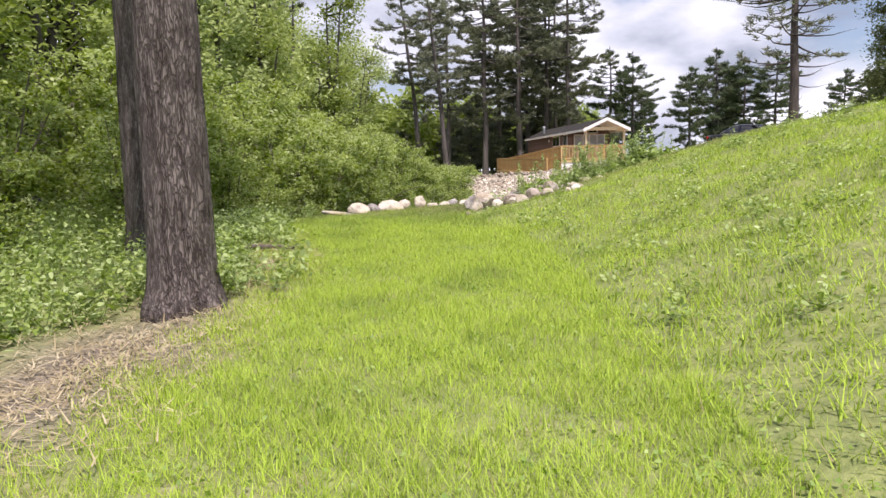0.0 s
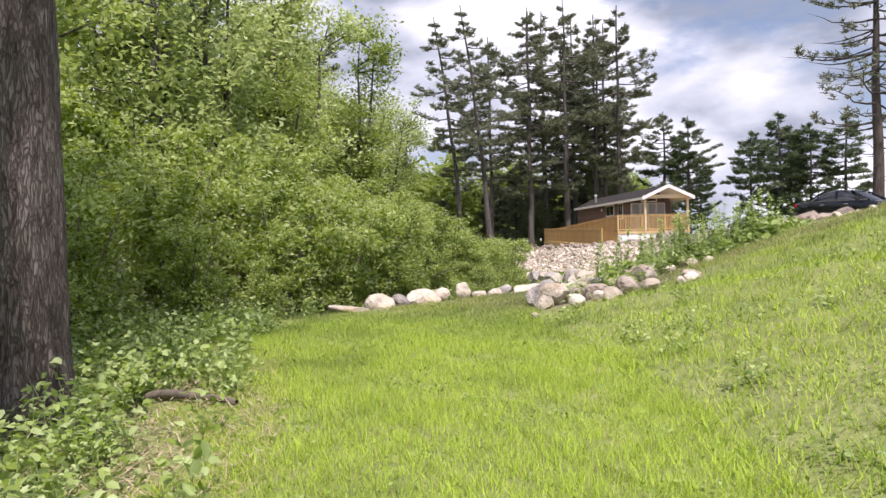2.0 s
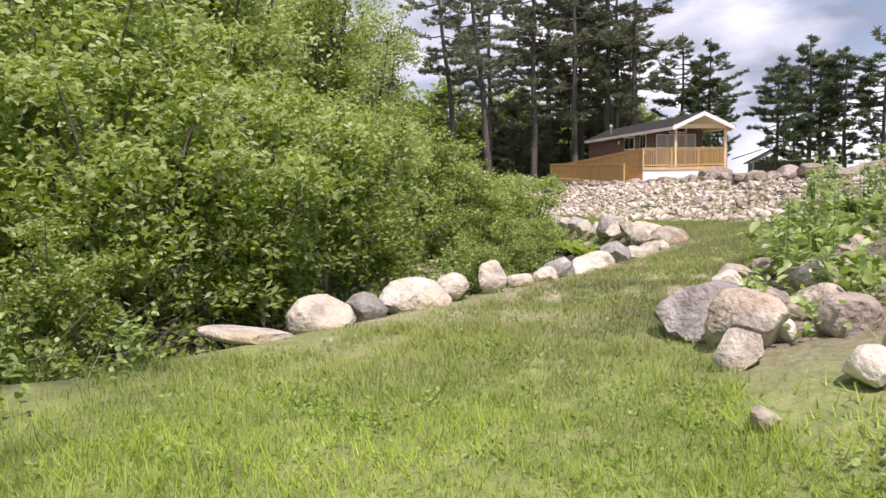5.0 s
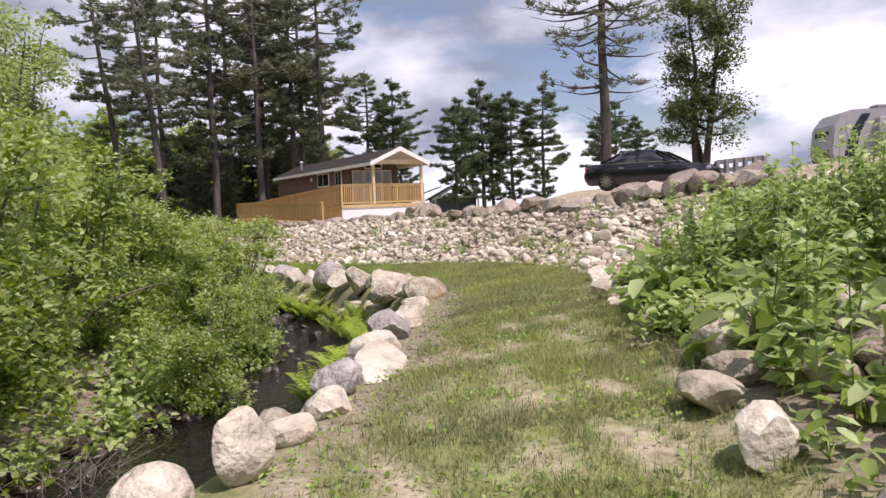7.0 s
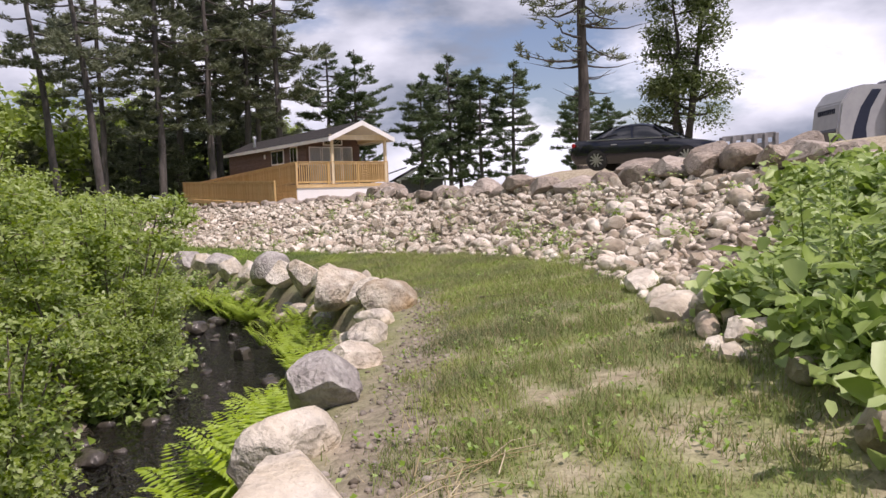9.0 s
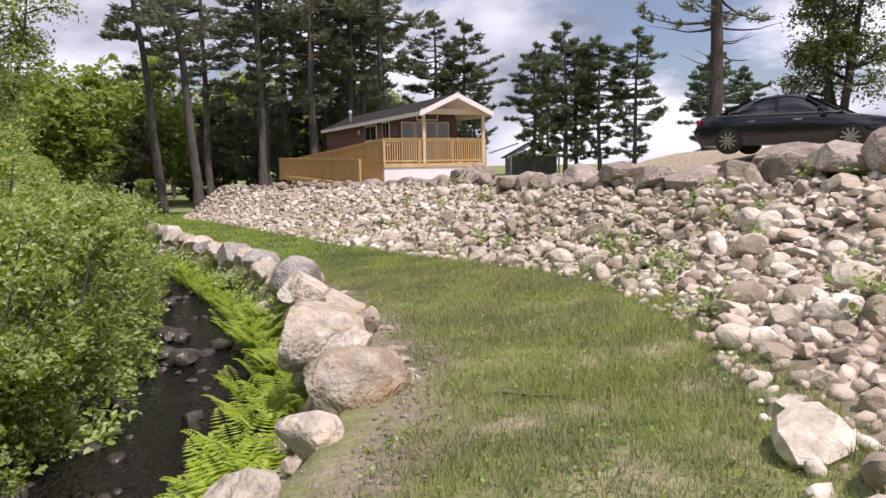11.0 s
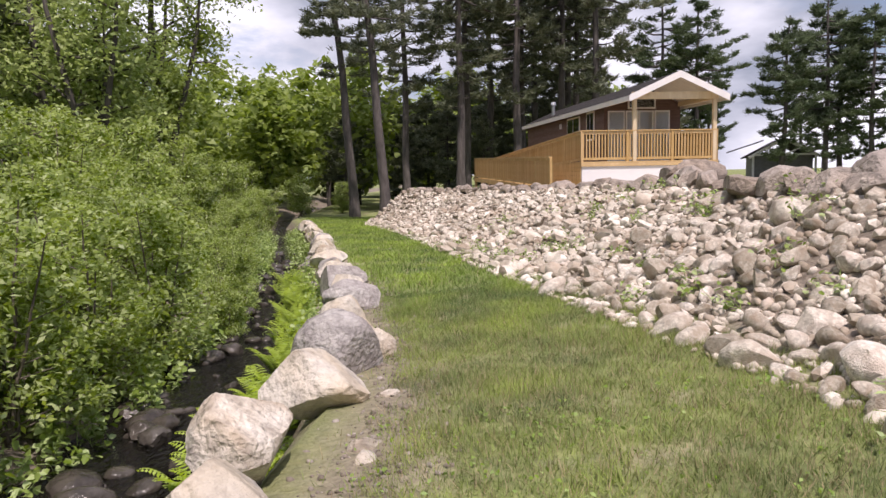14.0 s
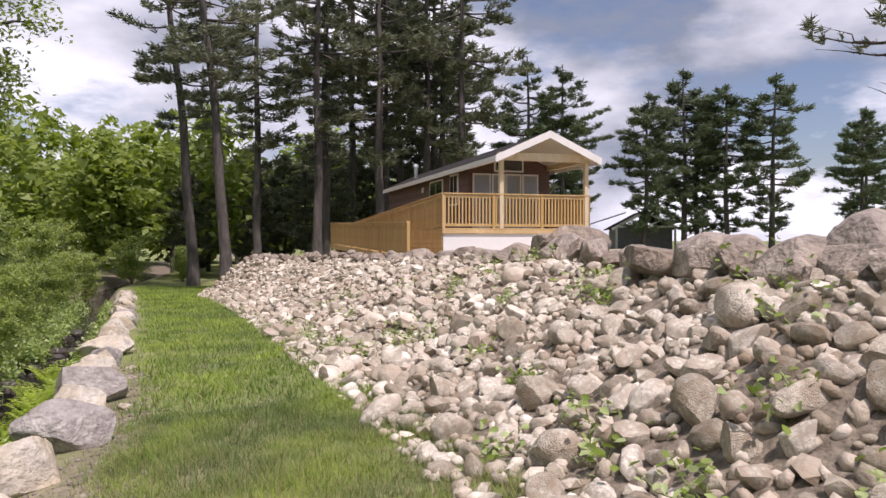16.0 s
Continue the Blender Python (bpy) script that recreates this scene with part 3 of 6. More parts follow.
def boulder(x, y, size, squeeze, seed, mat, label, category="boulder", group="", sink=0.25, turn=None, cuts=5, rough=0.16, flat=False, base=None, top=None):
    """One large stone, part sunk in the ground; size in plan units."""
    rng = np.random.default_rng(seed)
    v, f = stone_arrays(rng, 4 if size > 0.5 else 3, cuts, rough, squeeze)
    v = v @ np.array(Euler((rng.uniform(-0.15, 0.15), rng.uniform(-0.15, 0.15), 0)).to_matrix()).T
    v *= size * U * 0.5
    v[:, 2] -= v[:, 2].min()
    h = v[:, 2].max()
    me = raw_mesh("boulder", v, f, mat, not flat)
    me.set_sharp_from_angle(angle=radians(32))
    ob = tagged(new("boulder", me), label, category, group)
    gz = (ground_z(x, y) if base is None else base) - sink * h
    if top is not None:
        gz = min(float(U * top - 0.43 - h), float(ground_z(x, y)) - 0.02)
    ob.matrix_world = pose(U * x, U * y, float(gz), 0, 0, math.degrees(rng.uniform(0, 6.28)) if turn is None else turn)
    return ob


def line_of_stones():
    """The row of boulders between the lawn and the brook: the near ones one by one, the far ones in a loop."""
    rng = np.random.default_rng(11)
    # plan x, y; width and height in metres; shape (width, depth, height); material; label; turn; split faces
    row = [(-2.78, 16.6, 0.58, 0.28, (1.0, 0.62, 0.56), M_BOULDER_WHITE, "smooth pale rounded boulder at the lawn's edge", 15, 2),
           (-2.5, 16.97, 0.44, 0.25, (1.0, 0.7, 0.62), M_BOULDER_GREY, "grey rounded boulder beside the brook", 40, 4),
           (-2.17, 17.42, 0.56, 0.3, (1.0, 0.8, 0.66), M_BOULDER_WHITE, "pale domed boulder at the lawn's edge", 20, 3),
           (-1.88, 17.74, 0.46, 0.29, (1.0, 0.75, 0.66), M_BOULDER, "tan rounded boulder at the lawn's edge", 70, 3),
           (-1.55, 18.14, 0.44, 0.37, (0.9, 0.75, 0.95), M_BOULDER_WHITE, "pointed pale boulder standing above its neighbours", 60, 11),
           (-1.27, 18.58, 0.34, 0.16, (1.0, 0.8, 0.55), M_BOULDER_WHITE, "low whitish boulder in the row", 30, 5),
           (-1.28, 19.02, 0.28, 0.14, (1.0, 0.8, 0.55), M_BOULDER, "small whitish boulder behind the row", 80, 6),
           (-0.98, 19.04, 0.4, 0.2, (1.0, 0.8, 0.6), M_BOULDER_WHITE, "pale flat-topped boulder in the row", 25, 8),
           (-0.82, 19.6, 0.5, 0.27, (1.0, 0.7, 0.6), M_BOULDER_GREY, "grey split boulder in the row by the brook", 50, 9),
           (-0.44, 20.12, 1.15, 0.23, (1.0, 0.5, 0.4), M_BOULDER_WHITE, "long pale boulder lying along the lawn's edge", 62, 9),
           (-0.2, 21.05, 0.56, 0.26, (1.0, 0.75, 0.55), M_BOULDER_WHITE, "whitish boulder with a rounded top", 30, 6),
           (0.16, 21.9, 0.66, 0.36, (1.0, 0.7, 0.65), M_BOULDER_GREY, "grey split boulder with pale veins", 55, 12),
           (0.62, 22.8, 0.5, 0.2, (1.0, 0.8, 0.55), M_BOULDER, "low tan boulder sunk in the bank", 20, 6),
           (1.02, 23.75, 0.5, 0.2, (1.0, 0.8, 0.55), M_BOULDER_WHITE, "low pale boulder sunk in the bank", 70, 7),
           (1.36, 24.65, 0.52, 0.22, (1.0, 0.8, 0.55), M_BOULDER_WHITE, "small pale boulder in the row", 10, 7),
           (1.7, 25.3, 0.8, 0.4, (1.0, 0.72, 0.56), M_BOULDER, "large rounded tan boulder in the row", 20, 3),
           (1.74, 26.12, 0.66, 0.34, (1.0, 0.75, 0.55), M_BOULDER, "pinkish flat-topped boulder with split faces", 35, 12),
           (1.64, 26.9, 1.08, 0.5, (1.0, 0.8, 0.62), M_BOULDER, "large angular boulder with rusty stains", 25, 14),
           (2.05, 27.3, 0.32, 0.34, (0.9, 0.75, 1.0), M_BOULDER_WHITE, "small upright pale boulder at the lawn's edge", 10, 8),
           (1.86, 28.2, 0.78, 0.44, (1.0, 0.75, 0.65), M_BOULDER_WHITE, "creamy angular boulder with an orange stain", 40, 12),
           (1.66, 29.15, 0.85, 0.52, (1.0, 0.75, 0.7), M_BOULDER, "creamy boulder with a rusty split face", 80, 11),
           (1.7, 30.55, 0.84, 0.46, (1.0, 0.78, 0.62), M_BOULDER_WHITE, "whitish grey boulder with purple veins", 30, 9),
           (1.62, 31.6, 0.98, 0.62, (1.0, 0.85, 0.75), M_BOULDER_GREY, "large rounded dark grey boulder in the row", 15, 4),
           (1.86, 32.05, 0.42, 0.36, (1.0, 0.8, 0.8), M_BOULDER, "small brown boulder beside the large grey one", 15, 7),
           (1.46, 33.0, 0.84, 0.4, (1.0, 0.75, 0.55), M_BOULDER_WHITE, "whitish rounded boulder in the row", 25, 6),
           (1.22, 34.0, 0.86, 0.42, (1.0, 0.75, 0.58), M_BOULDER_WHITE, "whitish angular boulder in the row", 55, 10),
           (1.08, 35.1, 0.92, 0.5, (1.0, 0.75, 0.62), M_BOULDER_GREY, "grey slab-like boulder in the row", 20, 12),
           (0.82, 36.1, 0.86, 0.46, (1.0, 0.75, 0.6), M_BOULDER_WHITE, "pale split boulder with a flat top", 75, 11),
           (0.52, 37.15, 0.98, 0.5, (1.0, 0.75, 0.6), M_BOULDER_GREY, "grey angular boulder in the row by the brook", 35, 12),
           (0.3, 38.1, 0.8, 0.42, (1.0, 0.75, 0.6), M_BOULDER_WHITE, "whitish boulder in the row by the brook", 50, 8)]
    for k, (x, y, w, h, q, mat, label, turn, cuts) in enumerate(row):
        boulder(x, y, w / U * 1.1, (q[0], q[1], q[2] * 1.15), 100 + k, mat, label, group="stones along the brook", sink=0.2, turn=turn, cuts=cuts, rough=0.1 if cuts < 5 else 0.14, top=float(EDGE_Z(y)) + h / U)
    y, k = 38.9, 0
    while y < 57:
        s = rng.uniform(0.5, 0.8)
        kind = int(rng.integers(4))
        x = float(LEFT(y)) - 0.03 + rng.uniform(-0.1, 0.1)
        label = ("large angular pale boulder in the row by the brook", "rounded greyish boulder in the row by the brook", "pale split boulder with a flat top",
                 "cream boulder with rusty stains in the row")[kind]
        mat = (M_BOULDER, M_BOULDER_GREY, M_BOULDER_WHITE, M_BOULDER_WHITE)[kind]
        boulder(x, y, s, (1.0, rng.uniform(0.72, 0.98), rng.uniform(0.68, 0.9)), 200 + k, mat, label, group="stones along the brook", sink=0.28, cuts=int(rng.integers(7, 14)), rough=0.13, top=float(EDGE_Z(y)) + rng.uniform(0.2, 0.36))
        y += s * rng.uniform(0.85, 1.05)
        k += 1
    # weathered stones lower on the bank
    for k in range(34):
        y = rng.uniform(24.5, 46)
        x = float(LEFT(y)) - rng.uniform(0.3, 0.55)
        boulder(x, y, rng.uniform(0.25, 0.5), (1.0, 0.8, 0.7), 400 + k, (M_BOULDER_GREY, M_BOULDER)[k % 2], "weathered boulder on the brook bank", group="stones on the brook bank", sink=0.15, cuts=6, top=float(EDGE_Z(y)) - rng.uniform(0.08, 0.3))
    for k in range(16):
        y = rng.uniform(25, 45)
        boulder(float(LEFT(y)) + 0.36, y, rng.uniform(0.14, 0.26), (1.0, 0.8, 0.7), 600 + k, M_BOULDER, "small pale stone at the lawn's edge", group="stones along the brook", sink=0.3, cuts=5, top=float(EDGE_Z(y)) + 0.07)
    boulder(-3.15, 16.15, 0.8, (1.0, 0.42, 0.16), 90, M_BOULDER_WHITE, "flat pale stone slab lying in the grass", category="stone slab", sink=0.1, turn=8, cuts=4, rough=0.06)


def crest_blocks():
    """Large split blocks along the top of the stone slope."""
    rng = np.random.default_rng(23)
    y, k = 24.2, 0
    while y < 57.2:
        big = 1.25 if y < 31 else (1.0 if y < 47 else 0.7)
        s = rng.uniform(0.55, 1.0) * big * 0.9
        x = float(CREST(y)) - 0.05 + rng.uniform(-0.12, 0.12)
        nx = float(CREST(y + 0.5))
        label = ("brown split boulder along the top of the slope", "grey angular boulder along the top of the slope", "tan blocky boulder with sharp edges")[int(rng.integers(3))]
        boulder(x, y, s, (1.2, rng.uniform(0.65, 0.85), rng.uniform(0.5, 0.68)), 800 + k, M_BLOCK, label, group="blocks on the crest", sink=0.22, turn=math.degrees(math.atan2(0.5, nx - float(CREST(y)))) + rng.uniform(-20, 20), cuts=13, rough=0.1, top=float(CAP_Z(y)) + rng.uniform(-0.16, 0.06))
        y += s * rng.uniform(0.6, 0.82) * (0.7 if 46 < y < 57 else 1.0)
        k += 1
    for k, (x, y, s) in enumerate(((6.7, 39.8, 1.1), (6.85, 33.0, 1.15),  (8.0, 27.2, 1.2), (8.3, 25.8, 1.25), (7.8, 29.0, 1.0))):
        boulder(x, y, s, (1.1, 0.75, 0.68), 950 + k, M_BLOCK, "tall peaked boulder on the crest of the slope", group="blocks on the crest", sink=0.2, cuts=13, rough=0.12, top=float(CAP_Z(y)) + 0.1)


def slope_rocks():
    """Tumbled field stones on the slope: the near stretch stone by stone, the rest joined."""
    rng = np.random.default_rng(5)
    base = tagged(new("stone_slope"), "slope of tumbled pale field stones below the cabin", "stone slope", kind="structure")
    shapes = [stone_arrays(np.random.default_rng(1000 + k), 2, 2 + k % 5, 0.12, (1.0, 0.6 + 0.03 * (k % 9), 0.5 + 0.03 * (k % 7))) for k in range(14)]
    fine = [stone_arrays(np.random.default_rng(1000 + k), 3, 3 + k % 6, 0.12, (1.0, 0.6 + 0.03 * (k % 9), 0.5 + 0.03 * (k % 7))) for k in range(14)]
    meshes = [raw_mesh("rock", v, f, M_ROCK, True) for v, f in fine]
    for me in meshes:
        me.set_sharp_from_angle(angle=radians(34))
    low = [stone_arrays(np.random.default_rng(1000 + k), 1, 2 + k % 3, 0.1, (1.0, 0.78, 0.62)) for k in range(14)]
    near, far = [], []
    tries = []
    y = 20.5
    while y < 58.5:
        tries.append(y)
        y += 0.0045
    placed = {}
    for y in tries:
        f = rng.random() ** 0.9
        xr, xc = float(RIGHT(y)), float(CREST(y))
        x = xr - 0.12 + f * (xc - xr + 0.15)
        if y < 24 and f < 0.75 - (24 - y) * 0.3 + 0.9 * (y > 23) and rng.random() < 0.8:
            continue
        if wobble(x, y, 0.55, 12) > 0.62 and rng.random() < 0.75:
            continue
        r = rng.uniform(0.07, 0.14) if rng.random() < 0.7 else rng.uniform(0.13, 0.235)
        if y > 40:
            r *= 0.95
        cell = (int(x / 0.3), int(y / 0.3))
        clash = any((x - a) ** 2 + (y - b) ** 2 < (0.7 * (r + c)) ** 2 for di in (-1, 0, 1, -2, 2) for dj in (-1, 0, 1, -2, 2) for a, b, c in placed.get((cell[0] + di, cell[1] + dj), ()))
        if clash:
            continue
        placed.setdefault(cell, []).append((x, y, r))
        (near if 27.5 < y < 35.5 else far).append((x, y, r))
    near.sort(key=lambda p: -p[2])
    far += near[300:]
    for x, y, r in near[:300]:
        ob = new("rock", meshes[int(rng.integers(14))])
        ob.parent = base
        ob.matrix_basis = Matrix.LocRotScale((U * x, U * y, float(ground_z(x, y)) + r * U * 0.3), Euler((rng.uniform(-0.6, 0.6), rng.uniform(-0.7, 0.3), rng.uniform(0, 6.28))), Vector((r * U, r * U, r * U)))
    pieces = []
    for x, y, r in far:
        v, f = (shapes if y < 38 and r > 0.12 else low)[int(rng.integers(14))]
        pieces.append((v @ turn_matrix(rng, 0.6).T * r * U + np.array([U * x, U * y, float(ground_z(x, y)) + r * U * 0.3]), f))
    v, f = joined(pieces)
    me = raw_mesh("rock_field", v, f, M_ROCK_MANY, True)
    me.set_sharp_from_angle(angle=radians(34))
    tagged(part("rock_field", me, None, base, "many tumbled pale stones"), kind="stuff")
    # small stones between them
    n = 9000
    ys = rng.uniform(22, 56, n)
    fr = rng.random(n)
    xs = RIGHT(ys) - 0.2 + fr * (CREST(ys) - RIGHT(ys))
    zs = ground_z(xs, ys)
    pieces = []
    for x, y, z in zip(xs, ys, zs):
        v, f = low[int(rng.integers(14))]
        pieces.append((v @ turn_matrix(rng, 1.0).T * rng.uniform(0.025, 0.075) * U + np.array([U * x, U * y, z + 0.015]), f))
    v, f = joined(pieces)
    tagged(part("cobbles", raw_mesh("cobbles", v, f, M_ROCK_MANY, True), None, base, "small cobbles and gravel"), kind="stuff")


def brook_stones():
    rng = np.random.default_rng(77)
    spots = []
    for _ in range(400):
        y = rng.uniform(16.5, 50)
        w = float(np.interp(y, (16, 24, 31, 37, 50), (2.6, 2.5, 2.2, 1.9, 1.6)))
        f = rng.choice((rng.uniform(0.4, 0.75), rng.uniform(w - 0.5, w + 0.25), rng.uniform(0.5, w)), p=(0.3, 0.4, 0.3))
        spots.append((float(LEFT(y)) - f, y, 0.1 + 0.36 * rng.random() ** 2.5))
    spots.sort(key=lambda p: -p[2])
    for k, (x, y, s) in enumerate(spots[:70]):
        boulder(x, y, s, (1.0, 0.8, 0.55), 2000 + k, M_WET, "dark wet stone lying in the brook", category="stone", group="stones in the brook", sink=0.1, cuts=4, rough=0.12,
                base=float(U * WATER_Z(y) - 0.43 - s * U * 0.1))
    shapes = [stone_arrays(np.random.default_rng(2500 + k), 2, 4, 0.1, (1.0, 0.8, 0.55)) for k in range(6)]
    pieces = []
    for x, y, s in spots[70:]:
        v, f = shapes[int(rng.integers(6))]
        pieces.append((v @ turn_matrix(rng, 0.3).T * s * U * 0.5 + np.array([U * x, U * y, float(U * WATER_Z(y) - 0.43)]), f))
    tagged(new("brook_pebbles", raw_mesh("brook_pebbles", *joined(pieces), M_WET, True)), "small dark wet stones in the brook", "stones", kind="stuff")


def path_gravel():
    """Loose gravel on the bare strip beside the row of boulders."""
    rng = np.random.default_rng(55)
    shapes = [stone_arrays(np.random.default_rng(2600 + k), 1, 2, 0.1, (1.0, 0.8, 0.6)) for k in range(6)]
    pieces = []
    for _ in range(3200):
        y = rng.uniform(18.5, 40)
        x = float(LEFT(y)) + 0.42 + rng.normal(0, 0.2)
        v, f = shapes[int(rng.integers(6))]
        pieces.append((v @ turn_matrix(rng, 0.6).T * (0.006 + 0.026 * rng.random() ** 2.5) * U + np.array([U * x, U * y, float(ground_z(x, y)) + 0.003]), f))
    tagged(new("path_gravel", raw_mesh("path_gravel", *joined(pieces), M_GRAVEL, True)), "loose grey gravel on the bare strip by the boulders", "gravel", kind="stuff")


def right_rocks():
    """The large stones at the bend, where the grass slope ends."""
    spots = [(-0.24, 15.22, 0.36, (1.0, 0.8, 0.85), M_BOULDER_WHITE, "pale squared boulder at the foot of the slope", 20, 12),
             (-0.1, 16.15, 0.86, (1.0, 0.85, 0.62), M_BOULDER_GREY, "large grey veined boulder leaning on the slope", 50, 7),
             (-0.08, 15.62, 0.6, (1.0, 0.8, 0.8), M_BOULDER, "tan rounded boulder at the foot of the slope", 100, 5),
             (0.3, 16.3, 0.36, (1.0, 0.8, 0.75), M_BLOCK, "brown boulder behind the veined one", 40, 7),
             (0.45, 15.6, 0.4, (1.0, 0.8, 0.75), M_BLOCK, "brownish grey boulder on the weedy slope", 0, 7),
             (0.6, 16.3, 0.36, (1.0, 0.8, 0.7), M_BOULDER, "pale boulder among weeds on the slope", 10, 6),
             (0.85, 15.3, 0.45, (1.0, 0.8, 0.7), M_BLOCK, "brownish boulder on the weedy slope", 80, 6),
             (0.9, 16.8, 0.4, (1.0, 0.8, 0.7), M_BOULDER, "pale boulder among weeds on the slope", 10, 6),
             (0.85, 17.9, 0.38, (1.0, 0.8, 0.7), M_BOULDER, "whitish boulder at the edge of the lawn", 130, 6),
             (1.1, 18.3, 0.5, (1.0, 0.8, 0.75), M_BOULDER, "pale boulder among burdock leaves", 60, 6),
             (1.2, 17.4, 0.45, (1.0, 0.8, 0.75), M_BLOCK, "mossy tan boulder among weeds", 60, 6),
             (1.35, 17.9, 0.3, (1.0, 0.8, 0.75), M_BOULDER, "pale boulder among weeds on the slope", 20, 6),
             (1.05, 17.0, 0.36, (1.0, 0.8, 0.75), M_BOULDER, "pale boulder among weeds on the slope", 75, 6),
             (1.35, 16.8, 0.55, (1.0, 0.8, 0.75), M_BOULDER, "tan boulder among weeds on the slope", 110, 6),
             (1.5, 18.7, 0.33, (1.0, 0.8, 0.75), M_BOULDER, "pale boulder among weeds on the slope", 100, 6)]
    for k, (x, y, s, q, mat, label, turn, cuts) in enumerate(spots):
        boulder(x, y, s, q, 3000 + k, mat, label, group="stones at the bend", sink=0.25, turn=turn, cuts=cuts)
    rng = np.random.default_rng(31)
    for k in range(11):
        y = rng.uniform(16.6, 19.4)
        x = float(RIGHT(y)) + 0.4 + rng.random() * 1.1
        boulder(x, y, rng.uniform(0.24, 0.4), (1.0, 0.85, 0.75), 3200 + k, M_BOULDER_WHITE, "pale boulder half hidden among the weeds", group="stones at the bend", sink=0.12, cuts=7)
    for k in range(40):
        y = rng.uniform(14.3, 22.5)
        x = float(RIGHT(y)) + rng.random() ** 1.5 * 2.2
        boulder(x, y, rng.uniform(0.16, 0.36), (1.0, 0.8, 0.7), 3100 + k, M_ROCK, "small pale stone on the weedy slope", category="stone", group="stones at the bend", sink=0.2, cuts=5)


line_of_stones()
crest_blocks()
right_rocks()
brook_stones()
path_gravel()


# ---- trees and shrubs ----
def pine_meshes(seed, height, radius, bare_to, spread, dead=False, lean=0.0, density=1.0, needle=None, bark=None):
    """A white pine: straight tapered trunk, tiers of level limbs, flat sprays of needles."""
    rng = np.random.default_rng(seed)
    zs = np.linspace(-0.4, height, 14)
    sway = lean * np.clip(zs / height, 0, 1) ** 1.5
    pts = np.stack([sway + 0.05 * np.sin(zs * 0.7 + seed), 0.05 * np.cos(zs * 0.6), zs], 1)
    rad = radius * (1 - 0.9 * np.clip(zs / height, 0, 1)) + 0.02
    rad[0] *= 1.35
    trunk = tube_arrays(pts, rad, 10)
    limbs, needles = [], []
    z = height * bare_to * 0.6 if not dead else height * 0.17
    while z < height * 0.985:
        f = z / height
        live = f > bare_to * rng.uniform(0.85, 1.1)
        reach = spread * (0.35 + 1.1 * np.sin(np.pi * min(1, max(0.05, (1 - f) / (1 - bare_to * 0.6))) ** 0.8) * 0.75) * rng.uniform(0.55, 1.15)
        reach = max(reach, 0.5) * (1 - 0.85 * max(0, f - 0.75) / 0.25)
        for _ in range(int(rng.integers(2, 5))):
            az = rng.uniform(0, 6.283)
            L = reach * rng.uniform(0.6, 1.15) * (1.0 if live or dead else 0.6)
            s = np.linspace(0, 1, 6)
            lift = rng.uniform(-0.12, 0.3) + 0.35 * max(0, f - 0.7)
            cx = np.interp(z, zs, pts[:, 0])
            line = np.stack([cx + np.cos(az) * L * s, np.sin(az) * L * s, z + L * (lift * s ** 1.5 - 0.08 * np.sin(s * 3.1))], 1)
            line[1:, :2] += rng.normal(0, 0.05 * L, (5, 2)) * s[1:, None]
            limbs.append(tube_arrays(line, np.interp(s, [0, 1], [0.014 * L + 0.018, 0.006]), 4))
            if not live:
                continue
            if dead and rng.random() < 0.45:
                continue
            k = int((2 + 7.5 * L) * density)
            t = rng.uniform(0.3, 1.0, k) ** 0.8
            c = np.stack([np.interp(t, s, line[:, i]) for i in range(3)], 1)
            side = rng.uniform(-1, 1, k) * 0.42 * L * (1.15 - t)
            c[:, 0] += -np.sin(az) * side
            c[:, 1] += np.cos(az) * side
            c[:, 2] += rng.normal(0.03, 0.06, k)
            per = 9
            cc = np.repeat(c, per, 0) + rng.normal(0, 0.07, (k * per, 3))
            d = rand_dirs(rng, k * per)
            d[:, 2] = np.abs(d[:, 2]) * 0.6
            d[:, :2] += np.array([np.cos(az), np.sin(az)]) * 0.5
            d /= np.linalg.norm(d, axis=1)[:, None]
            w = np.cross(d, rand_dirs(rng, k * per))
            w /= np.linalg.norm(w, axis=1)[:, None] + 1e-9
            ln = rng.uniform(0.25, 0.5, (k * per, 1))
            v = np.stack([cc - w * 0.05, cc + w * 0.05, cc + d * ln], 1).reshape(-1, 3)
            needles.append((v, np.arange(len(v)).reshape(-1, 3)))
        z += rng.uniform(0.32, 0.75) * (height / 16) * (0.7 if dead else 1.0)
    return (raw_mesh("trunk", *trunk, bark or M_BARK_FAR, True), raw_mesh("limbs", *joined(limbs), bark or M_BARK_FAR, True), raw_mesh("needles", *joined(needles), needle or M_NEEDLE))


def pine_tree(meshes, x, y, scale, turn, label, group="pines round the cabin", z=None):
    base = float(ground_z(x, y)) if z is None else z
    ob = thing("pine_tree", label, "tree", group, m=pose(U * x, U * y, base, 0, 0, turn) @ Matrix.Diagonal((scale, scale, scale, 1)))
    for name, me in zip(("trunk", "branchwork", "crown"), meshes):
        made = part(name, me, None, ob)
        if name != "trunk":
            tagged(made, kind="stuff")
    return ob


